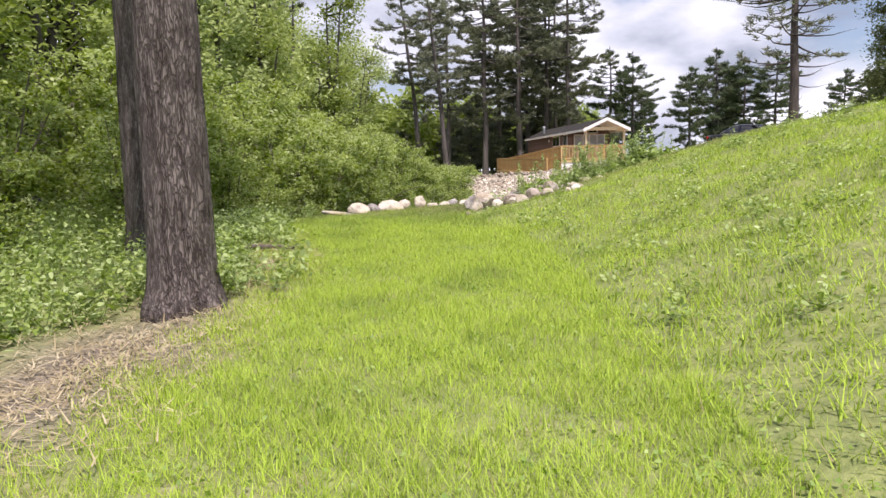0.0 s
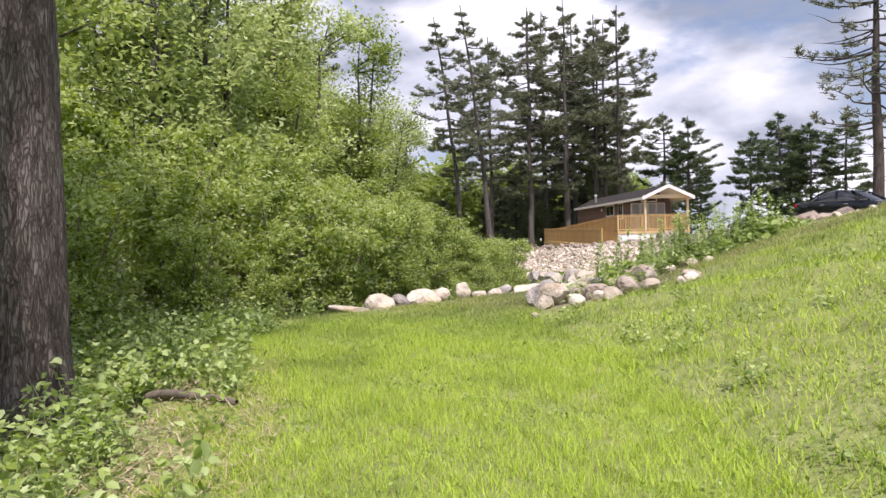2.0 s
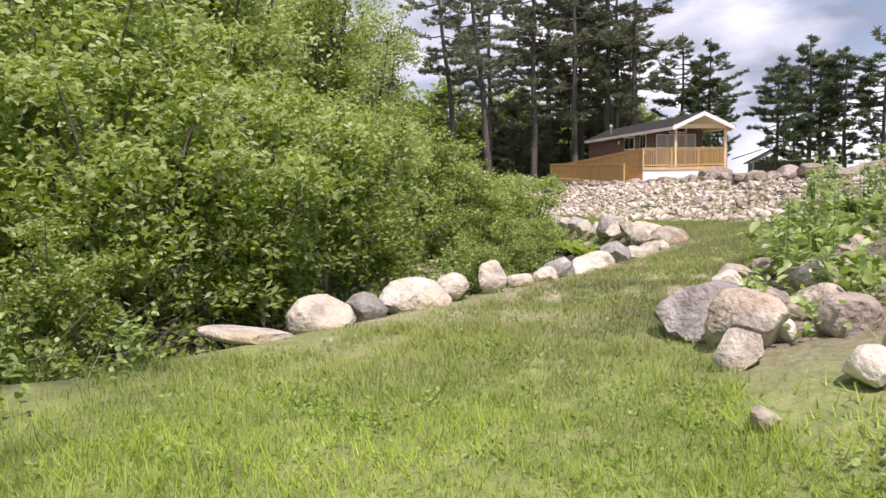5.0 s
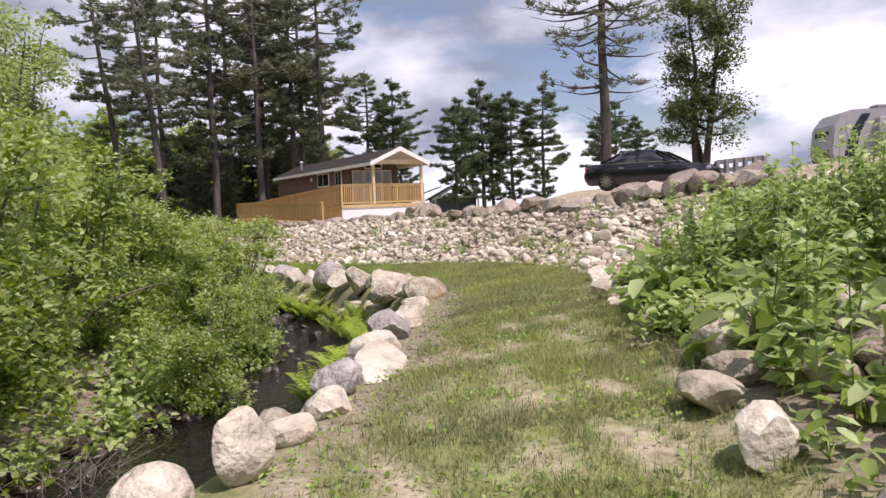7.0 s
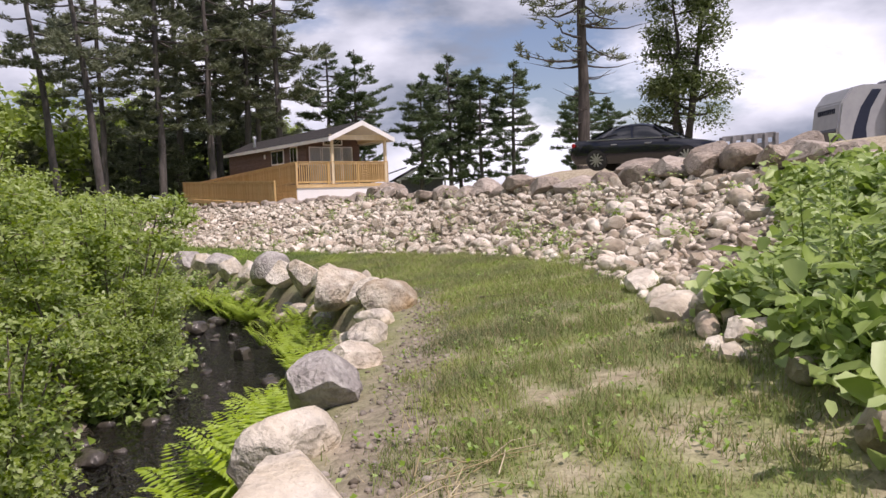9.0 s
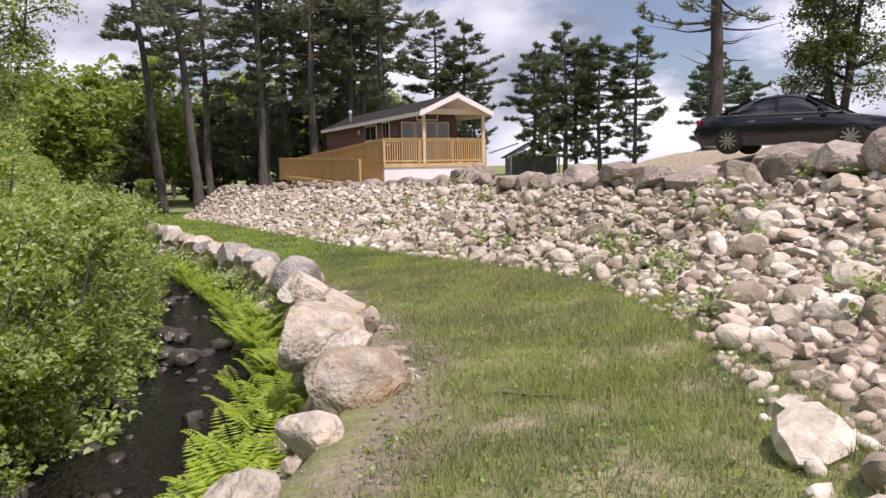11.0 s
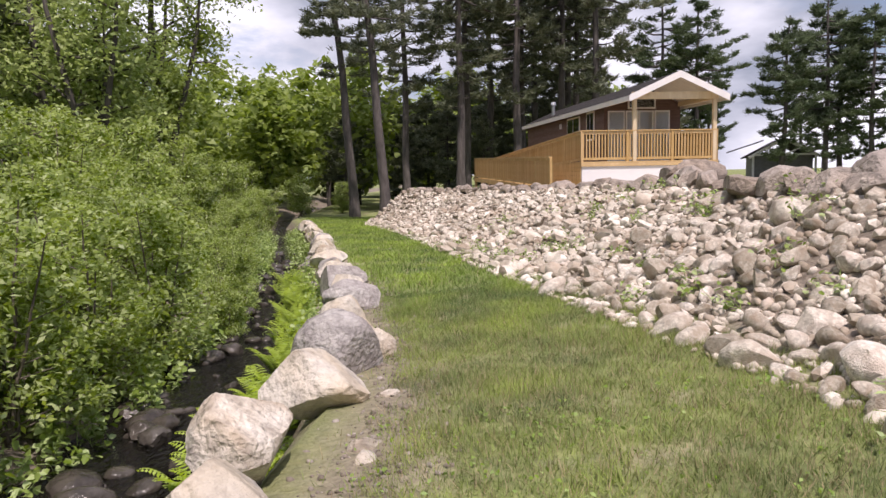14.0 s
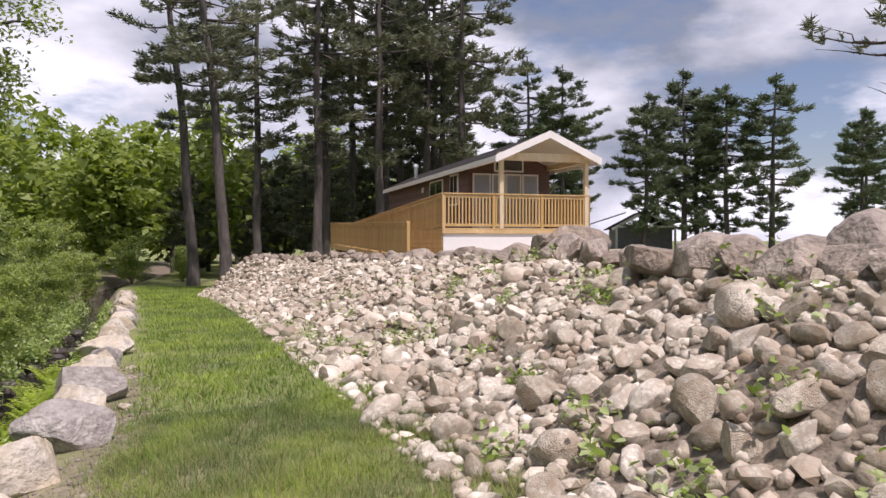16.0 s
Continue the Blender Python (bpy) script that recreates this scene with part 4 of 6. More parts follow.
PINES = [pine_meshes(1, 25, 0.30, 0.40, 3.4), pine_meshes(2, 23, 0.26, 0.3, 3.6), pine_meshes(3, 24, 0.28, 0.24, 4.0), pine_meshes(4, 15, 0.24, 0.14, 3.4, needle=M_NEEDLE_LIT), pine_meshes(5, 12.5, 0.2, 0.1, 2.7, lean=0.3, needle=M_NEEDLE_LIT),
         pine_meshes(6, 9, 0.14, 0.03, 2.6, density=1.2)]
tall = "tall dark white pine with a bare lower trunk"
for k, (x, y, kind, s) in enumerate(((-1.8, 68, 1, 1.0), (1.4, 66, 2, 1.0), (1.6, 70, 0, 1.0), (4.5, 68, 2, 1.05), (7.2, 70, 1, 1.05), (8.8, 67.5, 2, 1.0),
                                      (3, 74, 2, 1.1), (6, 77, 2, 1.1), (8.2, 76, 2, 1.05), 
                                      (13.6, 73, 3, 0.95), (15.6, 72.5, 3, 0.9), (21, 73, 4, 0.95), (24, 74, 4, 1.12), (25.3, 75, 4, 1.0), (26.3, 73, 4, 1.0), (28.7, 72, 4, 1.05), (36, 74, 4, 0.9), (19, 82, 4, 0.8), (44, 80, 4, 0.9),
                                      (31, 95, 4, 1.0), (48, 90, 3, 1.0),
                                      (-4, 80, 5, 1.1), (-1.5, 79, 5, 1.0), (1, 81, 5, 1.2), (3, 79, 5, 0.9), (5.5, 82, 5, 1.2), (8, 79, 5, 1.1), (10.5, 81, 5, 1.2), (-7, 82, 5, 1.2), (-9.5, 84, 5, 1.0),
                                      (-2.8, 75, 5, 0.8), (0.3, 73, 5, 0.7), (2.6, 71.5, 5, 0.6), (12.6, 69, 5, 0.7), (-6.4, 73.5, 5, 0.8),
                                      (5, 73, 1, 1.0), (8.4, 73, 1, 1.05), (-16, 42, 2, 0.9), (-13, 47, 2, 0.9), (-18.5, 38, 1, 0.9), (-12, 36, 2, 0.75))):
    pine_tree(PINES[kind], x, y, s, k * 67.0, tall if kind < 3 else ("young dark conifer in the shade of the pines" if kind == 5 else "dark green pine standing against the sky"))
LEANING = pine_meshes(1, 25, 0.30, 0.40, 3.4, lean=-2.4)
for x, y, s in ((-4.05, 63.4, 0.95), (-1.8, 58.8, 0.9)):
    pine_tree(LEANING, x, y, s, 0, "tall slender pine leaning over the end of the path")
SNAG = pine_meshes(9, 24, 0.42, 0.34, 5.6, dead=True, density=0.5, bark=M_BARK_DARK)
pine_tree(SNAG, 21.0, 50.3, 1.0, 40, "large pine with bare dead lower branches", "")


def leafy_meshes(seed, height, spread, leaves, leaf, trunk_r, mat, stems=4, low=0.15, clump=0.5, bark=None):
    """Stems that fork upward, and leaves gathered in clumps round their ends."""
    rng = np.random.default_rng(seed)
    wood, centres = [], []
    for _ in range(stems):
        az, out = rng.uniform(0, 6.283), rng.uniform(0.15, 1.0) * spread * 0.7
        top = height * rng.uniform(0.6, 0.98)
        s = np.linspace(0, 1, 7)
        line = np.stack([np.cos(az) * out * s ** 1.3, np.sin(az) * out * s ** 1.3, top * s - 0.15], 1)
        line[1:, :2] += np.cumsum(rng.normal(0, 0.03 * height / 3, (6, 2)), 0)
        wood.append(tube_arrays(line, np.interp(s, [0, 1], [trunk_r, 0.008]), 6))
        for _ in range(9):
            t = rng.uniform(low, 0.97)
            p = np.array([np.interp(t, s, line[:, i]) for i in range(3)])
            a2, L = rng.uniform(0, 6.283), spread * rng.uniform(0.25, 0.65) * (1.1 - 0.5 * t)
            q = p + np.array([np.cos(a2) * L, np.sin(a2) * L, L * rng.uniform(0.0, 0.7)])
            mid = (p + q) / 2 + rng.normal(0, 0.06 * L, 3)
            wood.append(tube_arrays([p, mid, q], [trunk_r * 0.35 * (1.2 - t), trunk_r * 0.22, 0.005], 4))
            centres += [q, mid * 0.4 + q * 0.6 + rng.normal(0, 0.15 * L, 3), mid + rng.normal(0, 0.2 * L, 3)]
        centres.append(line[-1])
    centres = np.array(centres)
    pick = rng.integers(0, len(centres), leaves)
    r = clump * rng.uniform(0.5, 1.25, len(centres))[pick]
    c = centres[pick] + rand_dirs(rng, leaves) * (r * rng.random(leaves) ** 0.45)[:, None] * np.array([1.1, 1.1, 0.75])
    c[:, 2] = np.maximum(c[:, 2], 0.05)
    return raw_mesh("stems", *joined(wood), bark or M_TWIG, True), raw_mesh("leaves", *leaf_arrays(rng, c, leaf, leaf * 0.55), mat)


def leafy(meshes, kind, x, y, scale, turn, label, category, group, z=None):
    base = float(ground_z(x, y)) if z is None else z
    ob = thing(kind, label, category, group, m=pose(U * x, U * y, base, 0, 0, turn) @ Matrix.Diagonal((scale, scale, scale, 1)))
    tagged(part("branchwork", meshes[0], None, ob), kind="stuff")
    tagged(part("crown", meshes[1], None, ob), kind="stuff")
    return ob


SHRUBS = [leafy_meshes(40 + k, 3.4, 1.7, 7400, 0.115, 0.035, M_LEAF, stems=7, low=0.1, clump=0.32) for k in range(4)]
TREES = [leafy_meshes(60 + k, 11, 3.0, 8600, 0.185, 0.16, M_LEAF_BACK, stems=4, low=0.3, clump=0.85, bark=M_BARK_FAR) for k in range(3)]
rng = np.random.default_rng(3)
shrub_label = "dense light green willow shrub on the brook bank"
SHRUB_SPOTS = [(-4.6, 17.4, 0.95), (-4.0, 18.6, 1.0), (-3.6, 19.8, 1.0), (-3.3, 21.0, 0.9), (-5.6, 18.6, 1.15), (-5.4, 20.4, 1.2), (-4.9, 22.0, 1.1), (-3.2, 22.6, 0.85), (-2.6, 24.2, 0.8), (-4.2, 24.0, 1.0),
               (-6.2, 16.6, 1.1), (-7.2, 18.2, 1.3), (-7.0, 15.0, 1.1), (-6.0, 13.6, 0.85), (-8.2, 12.6, 1.2), (-8.6, 16.4, 1.4), (-7.6, 20.6, 1.35), (-6.6, 22.8, 1.3), (-5.6, 25.0, 1.2),
               (-1.9, 27.2, 0.62), (-2.4, 26.0, 0.8), (-1.7, 29.2, 0.7), (-3.6, 27.2, 1.05), (-3.4, 29.6, 1.1), (-2.2, 31.2, 0.8), (-3.6, 32.4, 1.1), (-2.6, 33.8, 0.8), (-4.4, 35.2, 1.15), (-3.4, 36.6, 0.8),
               (-5.0, 38.4, 1.2), (-4.6, 41.0, 1.0), (-6.0, 42.6, 1.25), (-5.8, 45.6, 1.0), (-7.2, 48.0, 1.2), (-7.8, 52.0, 1.1), (-9.4, 56.0, 1.2), (-9.6, 61.0, 1.1), (-7.5, 66.0, 0.9), (-11, 66, 1.2), (-5.8, 69, 0.7),
               (-1.35, 24.6, 0.62), (-1.5, 22.4, 0.5), (-1.0, 26.4, 0.75), (-0.8, 28.0, 0.78), (-0.85, 29.6, 0.78), (-1.0, 31.2, 0.8), (-1.2, 32.8, 0.8), (-1.2, 34.4, 0.8), (-2.6, 36.0, 0.7), (-3.2, 38.2, 0.7), (-3.9, 40.2, 0.7), (-4.6, 43.0, 0.7), (-4.6, 16.2, 0.5),
               (-1.1, 36.4, 0.42), (-1.7, 38.6, 0.5), (-2.5, 40.6, 0.5), (-3.1, 42.6, 0.5), (-3.9, 44.6, 0.55), (-4.6, 46.8, 0.6), (-5.3, 49.0, 0.6), (-6.0, 51.6, 0.65), (-6.8, 54.6, 0.7), (-7.8, 58.4, 0.8), (-8.6, 63, 0.8),
               (-0.62, 26.9, 0.42), (-0.85, 25.6, 0.45),
               (-5.0, 14.6, 0.6), (-5.4, 11.4, 0.75), (-6.6, 9.4, 0.9), (-5.6, 7.4, 0.6), (-7.4, 6.6, 0.9), (-6.4, 4.6, 0.7),
               (-5.2, 30.8, 1.35), (-6.0, 34.0, 1.4), (-6.8, 38.4, 1.4), (-8.0, 44.0, 1.45), (-5.4, 27.6, 1.35), (-9.5, 50, 1.5)]
for k, (x, y, s) in enumerate(SHRUB_SPOTS):
    leafy(SHRUBS[k % 4], "shrub", x, y, s, k * 77.0, shrub_label, "shrub", "shrubs along the brook")
for k, (x, y, s) in enumerate(((-9, 24, 0.9), (-12, 19, 1.0), (-11, 14, 0.95), (-13, 27, 1.1), (-10.5, 31, 0.9), (-9.5, 38, 0.85), (-12, 44, 0.95), (-13.5, 52, 0.9), (-15, 60, 0.9), (-18, 70, 0.95), (-12, 74, 0.85), (-9, 80, 0.9), (-22, 82, 1.1),
                               (-14, 88, 1.0), (-6, 88, 0.9), (-28, 72, 1.1), (-9.5, 9.5, 0.85), (-14, 10, 1.05), (-13, 35, 1.05), (-16, 42, 1.1), (-18, 54, 1.1), (-1, 92, 0.9), (4, 95, 0.95), (-30, 95, 1.2), (-20, 100, 1.2), (-12, 104, 1.1), (-9, 25, 1.35), (-7.8, 28.6, 1.2), (-10, 33, 1.5), (-9.8, 37.5, 1.35), (-11.5, 43, 1.6), (-10.6, 48, 1.4), (-13.4, 50, 1.6), (-8.8, 21.5, 1.25), (-10.2, 17.5, 1.4), (-12, 23, 1.5), (-9.2, 12.5, 1.2), (-7.4, 45, 1.25), (-8.4, 50.5, 1.3), (-6.6, 33.8, 1.2), (-8.4, 30.5, 1.3))):
    leafy(TREES[k % 3], "leafy_tree", x, y, s, k * 51.0, "leafy green tree at the edge of the wood", "tree", "trees of the wood")
def far_wood():
    """The wood beyond the lawn, joined: leafy crowns rising out of one another."""
    rng = np.random.default_rng(91)
    v0 = [leafy_arrays_far(k) for k in range(3)]
    pieces = []
    for _ in range(105):
        y = rng.uniform(66, 125)
        x = rng.uniform(-70, -6 + (y - 66) * 0.25)
        s = rng.uniform(1.05, 1.5)
        v, f = v0[int(rng.integers(3))]
        a = rng.uniform(0, 6.28)
        r = np.array([[math.cos(a), -math.sin(a), 0], [math.sin(a), math.cos(a), 0], [0, 0, 1]])
        pieces.append((v @ r.T * s + np.array([U * x, U * y, float(ground_z(x, y))]), f))
    for _ in range(46):
        y = rng.uniform(90, 125)
        v, f = v0[int(rng.integers(3))]
        x = rng.uniform(-10, 16)
        pieces.append((v * rng.uniform(0.8, 1.1) + np.array([U * x, U * y, float(ground_z(x, y))]), f))
    for _ in range(40):
        y = rng.uniform(12, 66)
        x = rng.uniform(-60, -15)
        v, f = v0[int(rng.integers(3))]
        pieces.append((v * rng.uniform(0.9, 1.3) + np.array([U * x, U * y, float(ground_z(x, y))]), f))
    tagged(new("far_wood", raw_mesh("far_wood", *joined(pieces), M_LEAF_BACK)), "green leafy wood beyond the lawn", "wood", kind="stuff")


def leafy_arrays_far(seed):
    rng = np.random.default_rng(300 + seed)
    c = rand_dirs(rng, 46) * (rng.random(46) ** 0.4)[:, None] * np.array([2.6, 2.6, 4.2]) + np.array([0, 0, 5.4])
    pick = rng.integers(0, 46, 1150)
    p = c[pick] + rand_dirs(rng, 1150) * (rng.random(1150) ** 0.5 * 0.9)[:, None]
    p[:, 2] = np.maximum(p[:, 2], 0.3)
    return leaf_arrays(rng, p, 0.6, 0.38)


far_wood()
# twin-trunk tree seen against the light, its shade held in the leaf colour
leafy(leafy_meshes(67, 11, 2.6, 15000, 0.16, 0.2, M_LEAF_SHADED, stems=4, low=0.34, clump=0.7, bark=M_BARK_DARK), "leafy_tree", 28.0, 51.0, 1.75, 20, "leafy green tree with twin trunks on the rise", "tree", "")


def old_pine(x, y, r, lean, seed, label):
    """A thick old pine at the lawn's edge: ridged bark, flared roots."""
    rng = np.random.default_rng(seed)
    sides, rows = 44, 90
    zs = np.concatenate([np.linspace(-0.3, 2.5, 60), np.linspace(2.6, 16, rows - 60)])
    ang = np.linspace(0, 2 * np.pi, sides, endpoint=False)
    A, Z = np.meshgrid(ang, zs)
    flare = 1 + 0.38 * np.exp(-np.maximum(Z, 0) / 0.22) * (1 + 0.35 * np.sin(A * 4 + seed)) - 0.02 * Z
    ridge = np.array([[noise.fractal(Vector((math.cos(p) * 4.5, math.sin(p) * 4.5, q * 1.1 + seed)), 0.8, 2.2, 3) for p in ang] for q in zs])
    R = r * flare * (1 + 0.05 * ridge)
    v = np.stack([np.cos(A) * R + lean * Z, np.sin(A) * R, Z], -1).reshape(-1, 3)
    i, j = np.meshgrid(np.arange(rows - 1), np.arange(sides), indexing="ij")
    jn = (j + 1) % sides
    f = np.stack([i * sides + j, i * sides + jn, (i + 1) * sides + jn, (i + 1) * sides + j], -1).reshape(-1, 4)
    ob = thing("old_pine", label, "tree", m=pose(U * x, U * y, float(ground_z(x, y))))
    part("trunk", raw_mesh("trunk", v, f, M_BARK, True), None, ob)
    limbs, needles = [], []
    for _ in range(26):
        z, az, L = rng.uniform(8, 16), rng.uniform(0, 6.283), rng.uniform(1.5, 3.5)
        s = np.linspace(0, 1, 5)
        line = np.stack([np.cos(az) * L * s + lean * z, np.sin(az) * L * s, z + 0.2 * L * s], 1)
        limbs.append(tube_arrays(line, np.interp(s, [0, 1], [0.06, 0.01]), 5))
        c = line[rng.integers(2, 5, 160)] + rng.normal(0, 0.3, (160, 3))
        d = rand_dirs(rng, 160) * 0.35
        w = rand_dirs(rng, 160) * 0.03
        vv = np.stack([c - w, c + w, c + d], 1).reshape(-1, 3)
        needles.append((vv, np.arange(480).reshape(-1, 3)))
    tagged(part("branchwork", raw_mesh("branchwork", *joined(limbs), M_BARK_FAR, True), None, ob), kind="stuff")
    tagged(part("crown", raw_mesh("crown", *joined(needles), M_NEEDLE), None, ob), kind="stuff")


old_pine(-2.86, 6.75, 0.325, -0.01, 3, "thick old pine with grey ridged bark and flared roots")
old_pine(-4.35, 10.0, 0.52, -0.005, 8, "second thick pine trunk standing among weeds")


def dead_brush(x, y, size, seed):
    """A tangle of dry grey-brown twigs under the shrubs."""
    rng = np.random.default_rng(seed)
    tubes = []
    for _ in range(55):
        p = rng.normal(0, 0.3, 3) * np.array([1, 1, 0]) * size
        d = np.array([rng.normal(0, 0.5), rng.normal(0, 0.5), rng.uniform(0.2, 1.0)]) * size
        tubes.append(tube_arrays([p, p + d * 0.5 + rng.normal(0, 0.08, 3), p + d + np.array([rng.normal(0, 0.2), rng.normal(0, 0.2), -0.12])], [0.007, 0.005, 0.002], 4))
    ob = thing("dead_brush", "tangle of dry grey twigs under the shrubs", "brush", "dry brush", m=pose(U * x, U * y, float(ground_z(x, y))))
    tagged(part("twig_tangle", raw_mesh("twig_tangle", *joined(tubes), M_TWIG), None, ob), kind="stuff")


for k, (x, y, s2) in enumerate(((-4.3, 16.4, 1.0), (-4.9, 15.7, 1.1), (-3.8, 17.2, 0.9), (-5.2, 17.0, 1.2), (-3.2, 18.4, 0.8), (-5.6, 14.4, 1.0), (-2.4, 20.2, 0.7))):
    dead_brush(x, y, s2, 700 + k)


def bare_branch():
    """One bare crooked branch that hangs over the brook."""
    ob = thing("bare_branch", "crooked bare branch hanging over the brook", "branch", m=pose(0, 0, 0))
    pts = [at(*p) for p in ((-3.3, 23.0, 0.75), (-2.97, 23.4, 0.62), (-2.83, 23.4, 0.7), (-2.66, 23.4, 0.67), (-2.4, 23.4, 0.87), (-2.08, 23.45, 0.96), (-1.8, 23.5, 1.02))]
    part("branch", raw_mesh("branch", *tube_arrays(pts, [0.028, 0.024, 0.022, 0.02, 0.016, 0.012, 0.006], 7), M_TWIG, True), None, ob)


bare_branch()


# ---- cabin ----
def cabin_frame():
    o = at(5.65, 48.06)
    return pose(o.x, o.y, -0.43, 0, 0, 10.4)


def zz(z):
    return U * z


def build_cabin():
    """A narrow park cabin with a roofed porch, on white skirting; local x along the front, y to the back, from the deck's front corner."""
    ob = thing("cabin", "narrow brown cabin with white trim and a covered porch", "cabin", m=cabin_frame())
    x0, x1 = U * 1.62, U * 4.25
    yb0, yb1 = U * 2.6, U * 13.6
    floor, eave, apex = zz(2.0), zz(3.97), zz(4.56)
    xm = (x0 + x1) / 2
    bm = bmesh.new()
    prism(bm, [(x0, zz(1.2)), (x1, zz(1.2)), (x1, eave), (xm, apex - 0.12), (x0, eave)], yb0, yb1)
    body = part("wall", bm, M_SIDING, ob)
    # siding boards on the side and the front
    z = zz(2.0)
    while z < eave - 0.1:
        bm = bmesh.new()
        prism(bm, [(x0 - 0.02, z), (x0 - 0.002, z), (x0 - 0.002, z + 0.15), (x0 - 0.006, z + 0.15)], yb0, yb1)
        part("siding_board", bm, M_SIDING, body)
        z += 0.155
    # roof: two slabs, white fascia, soffit
    over = 0.28
    for side, (xa, xb) in (("l", (x0 - over, xm)), ("r", (x1 + over, xm))):
        s = (apex - eave) / (xm - x0)
        za = apex - s * abs(xm - xa)
        bm = bmesh.new()
        prism(bm, [(xa, za), (xb, apex), (xb, apex + 0.07), (xa, za + 0.07)], -0.35, yb1 + 0.25)
        roof = part("roof", bm, M_ROOF, ob)
        bm = bmesh.new()
        prism(bm, [(xa, za - 0.15), (xb, apex - 0.15), (xb, apex + 0.09), (xa, za + 0.09)], -0.39, -0.35)
        part("fascia", bm, M_WHITE, roof)
        bm = bmesh.new()
        box(bm, xa - 0.03, xa, -0.38, yb1 + 0.25, za - 0.12, za + 0.06)
        part("gutter", bm, M_WHITE, roof)
        bm = bmesh.new()
        prism(bm, [(xa, za - 0.03), (xb, apex - 0.03), (xb, apex - 0.005), (xa, za - 0.005)], -0.34, yb0)
        part("soffit", bm, M_WHITE, roof)
    # porch posts and header
    for x in (x0 + 0.06, x1 - 0.06):
        part("post", box(bmesh.new(), x - 0.07, x + 0.07, 0.02, 0.16, floor - 0.1, eave - 0.1, 0.008), M_PALE, ob)
    part("header", box(bmesh.new(), x0 - 0.05, x1 + 0.05, 0.02, 0.14, eave - 0.16, eave + 0.1), M_PALE, ob)
    for x in (x0 + 0.05, x1 - 0.05):
        part("header", box(bmesh.new(), x - 0.05, x + 0.05, 0.16, yb0, eave - 0.16, eave + 0.04), M_PALE, ob)
    # front windows and door under the porch
    def pane(xa, xb, za, zb, name="window", mat=M_CURTAIN):
        w = part(name, box(bmesh.new(), xa, xb, yb0 - 0.05, yb0 - 0.01, za, zb), M_WHITE, ob)
        part("curtain", box(bmesh.new(), xa + 0.06, xb - 0.06, yb0 - 0.055, yb0 - 0.052, za + 0.06, zb - 0.06), mat, w)
        p = part("pane", box(bmesh.new(), xa + 0.06, xb - 0.06, yb0 - 0.066, yb0 - 0.06, za + 0.06, zb - 0.06), M_GLASS, w)
        p.visible_shadow = False
    xs = [x0 + 0.12, x0 + 0.82, x0 + 0.86, x0 + 1.38, x0 + 1.4, x0 + 2.02, x0 + 2.06, x0 + 2.7]
    pane(xs[0], xs[1], floor + 0.05, floor + 2.05)
    pane(xs[2], xs[3], floor + 0.05, floor + 2.05, "door")
    pane(xs[4], xs[5], floor + 0.05, floor + 2.05, "door")
    pane(xs[6], xs[7], floor + 0.05, floor + 2.05)
    pane(x0 + 0.95, x0 + 2.1, floor + 2.12, floor + 2.62, mat=M_DARKGLASS)
    # windows of the long side
    for ya, yb, za, zb in ((yb0 + 1.2, yb0 + 2.2, 0.95, 2.15), (yb0 + 3.2, yb0 + 5.1, 1.25, 2.1)):
        w = part("window", box(bmesh.new(), x0 - 0.06, x0 - 0.01, ya, yb, floor + za, floor + zb), M_WHITE, ob)
        mid = (ya + yb) / 2
        for a, b in ((ya + 0.07, mid - 0.03), (mid + 0.03, yb - 0.07)):
            part("pane", box(bmesh.new(), x0 - 0.066, x0 - 0.062, a, b, floor + za + 0.07, floor + zb - 0.07), M_DARKGLASS, w)
    part("wall_lamp", box(bmesh.new(), x0 - 0.12, x0 - 0.02, yb0 + 6.1, yb0 + 6.22, floor + 1.7, floor + 1.95, 0.02), M_WHITE, ob)
    # white corner boards and flue
    part("corner_board", box(bmesh.new(), x0 - 0.028, x0 + 0.09, yb0 - 0.02, yb0 + 0.001, floor, eave), M_SIDING, ob)
    flue = bmesh.new()
    bmesh.ops.create_cone(flue, cap_ends=True, segments=14, radius1=0.09, radius2=0.09, depth=0.7, matrix=Matrix.Translation((x0 + 0.35, yb0 + 9.0, eave + 0.45)))
    bmesh.ops.create_cone(flue, cap_ends=True, segments=14, radius1=0.15, radius2=0.1, depth=0.14, matrix=Matrix.Translation((x0 + 0.35, yb0 + 9.0, eave + 0.83)))
    part("flue", flue, M_STEEL, ob)
    return ob


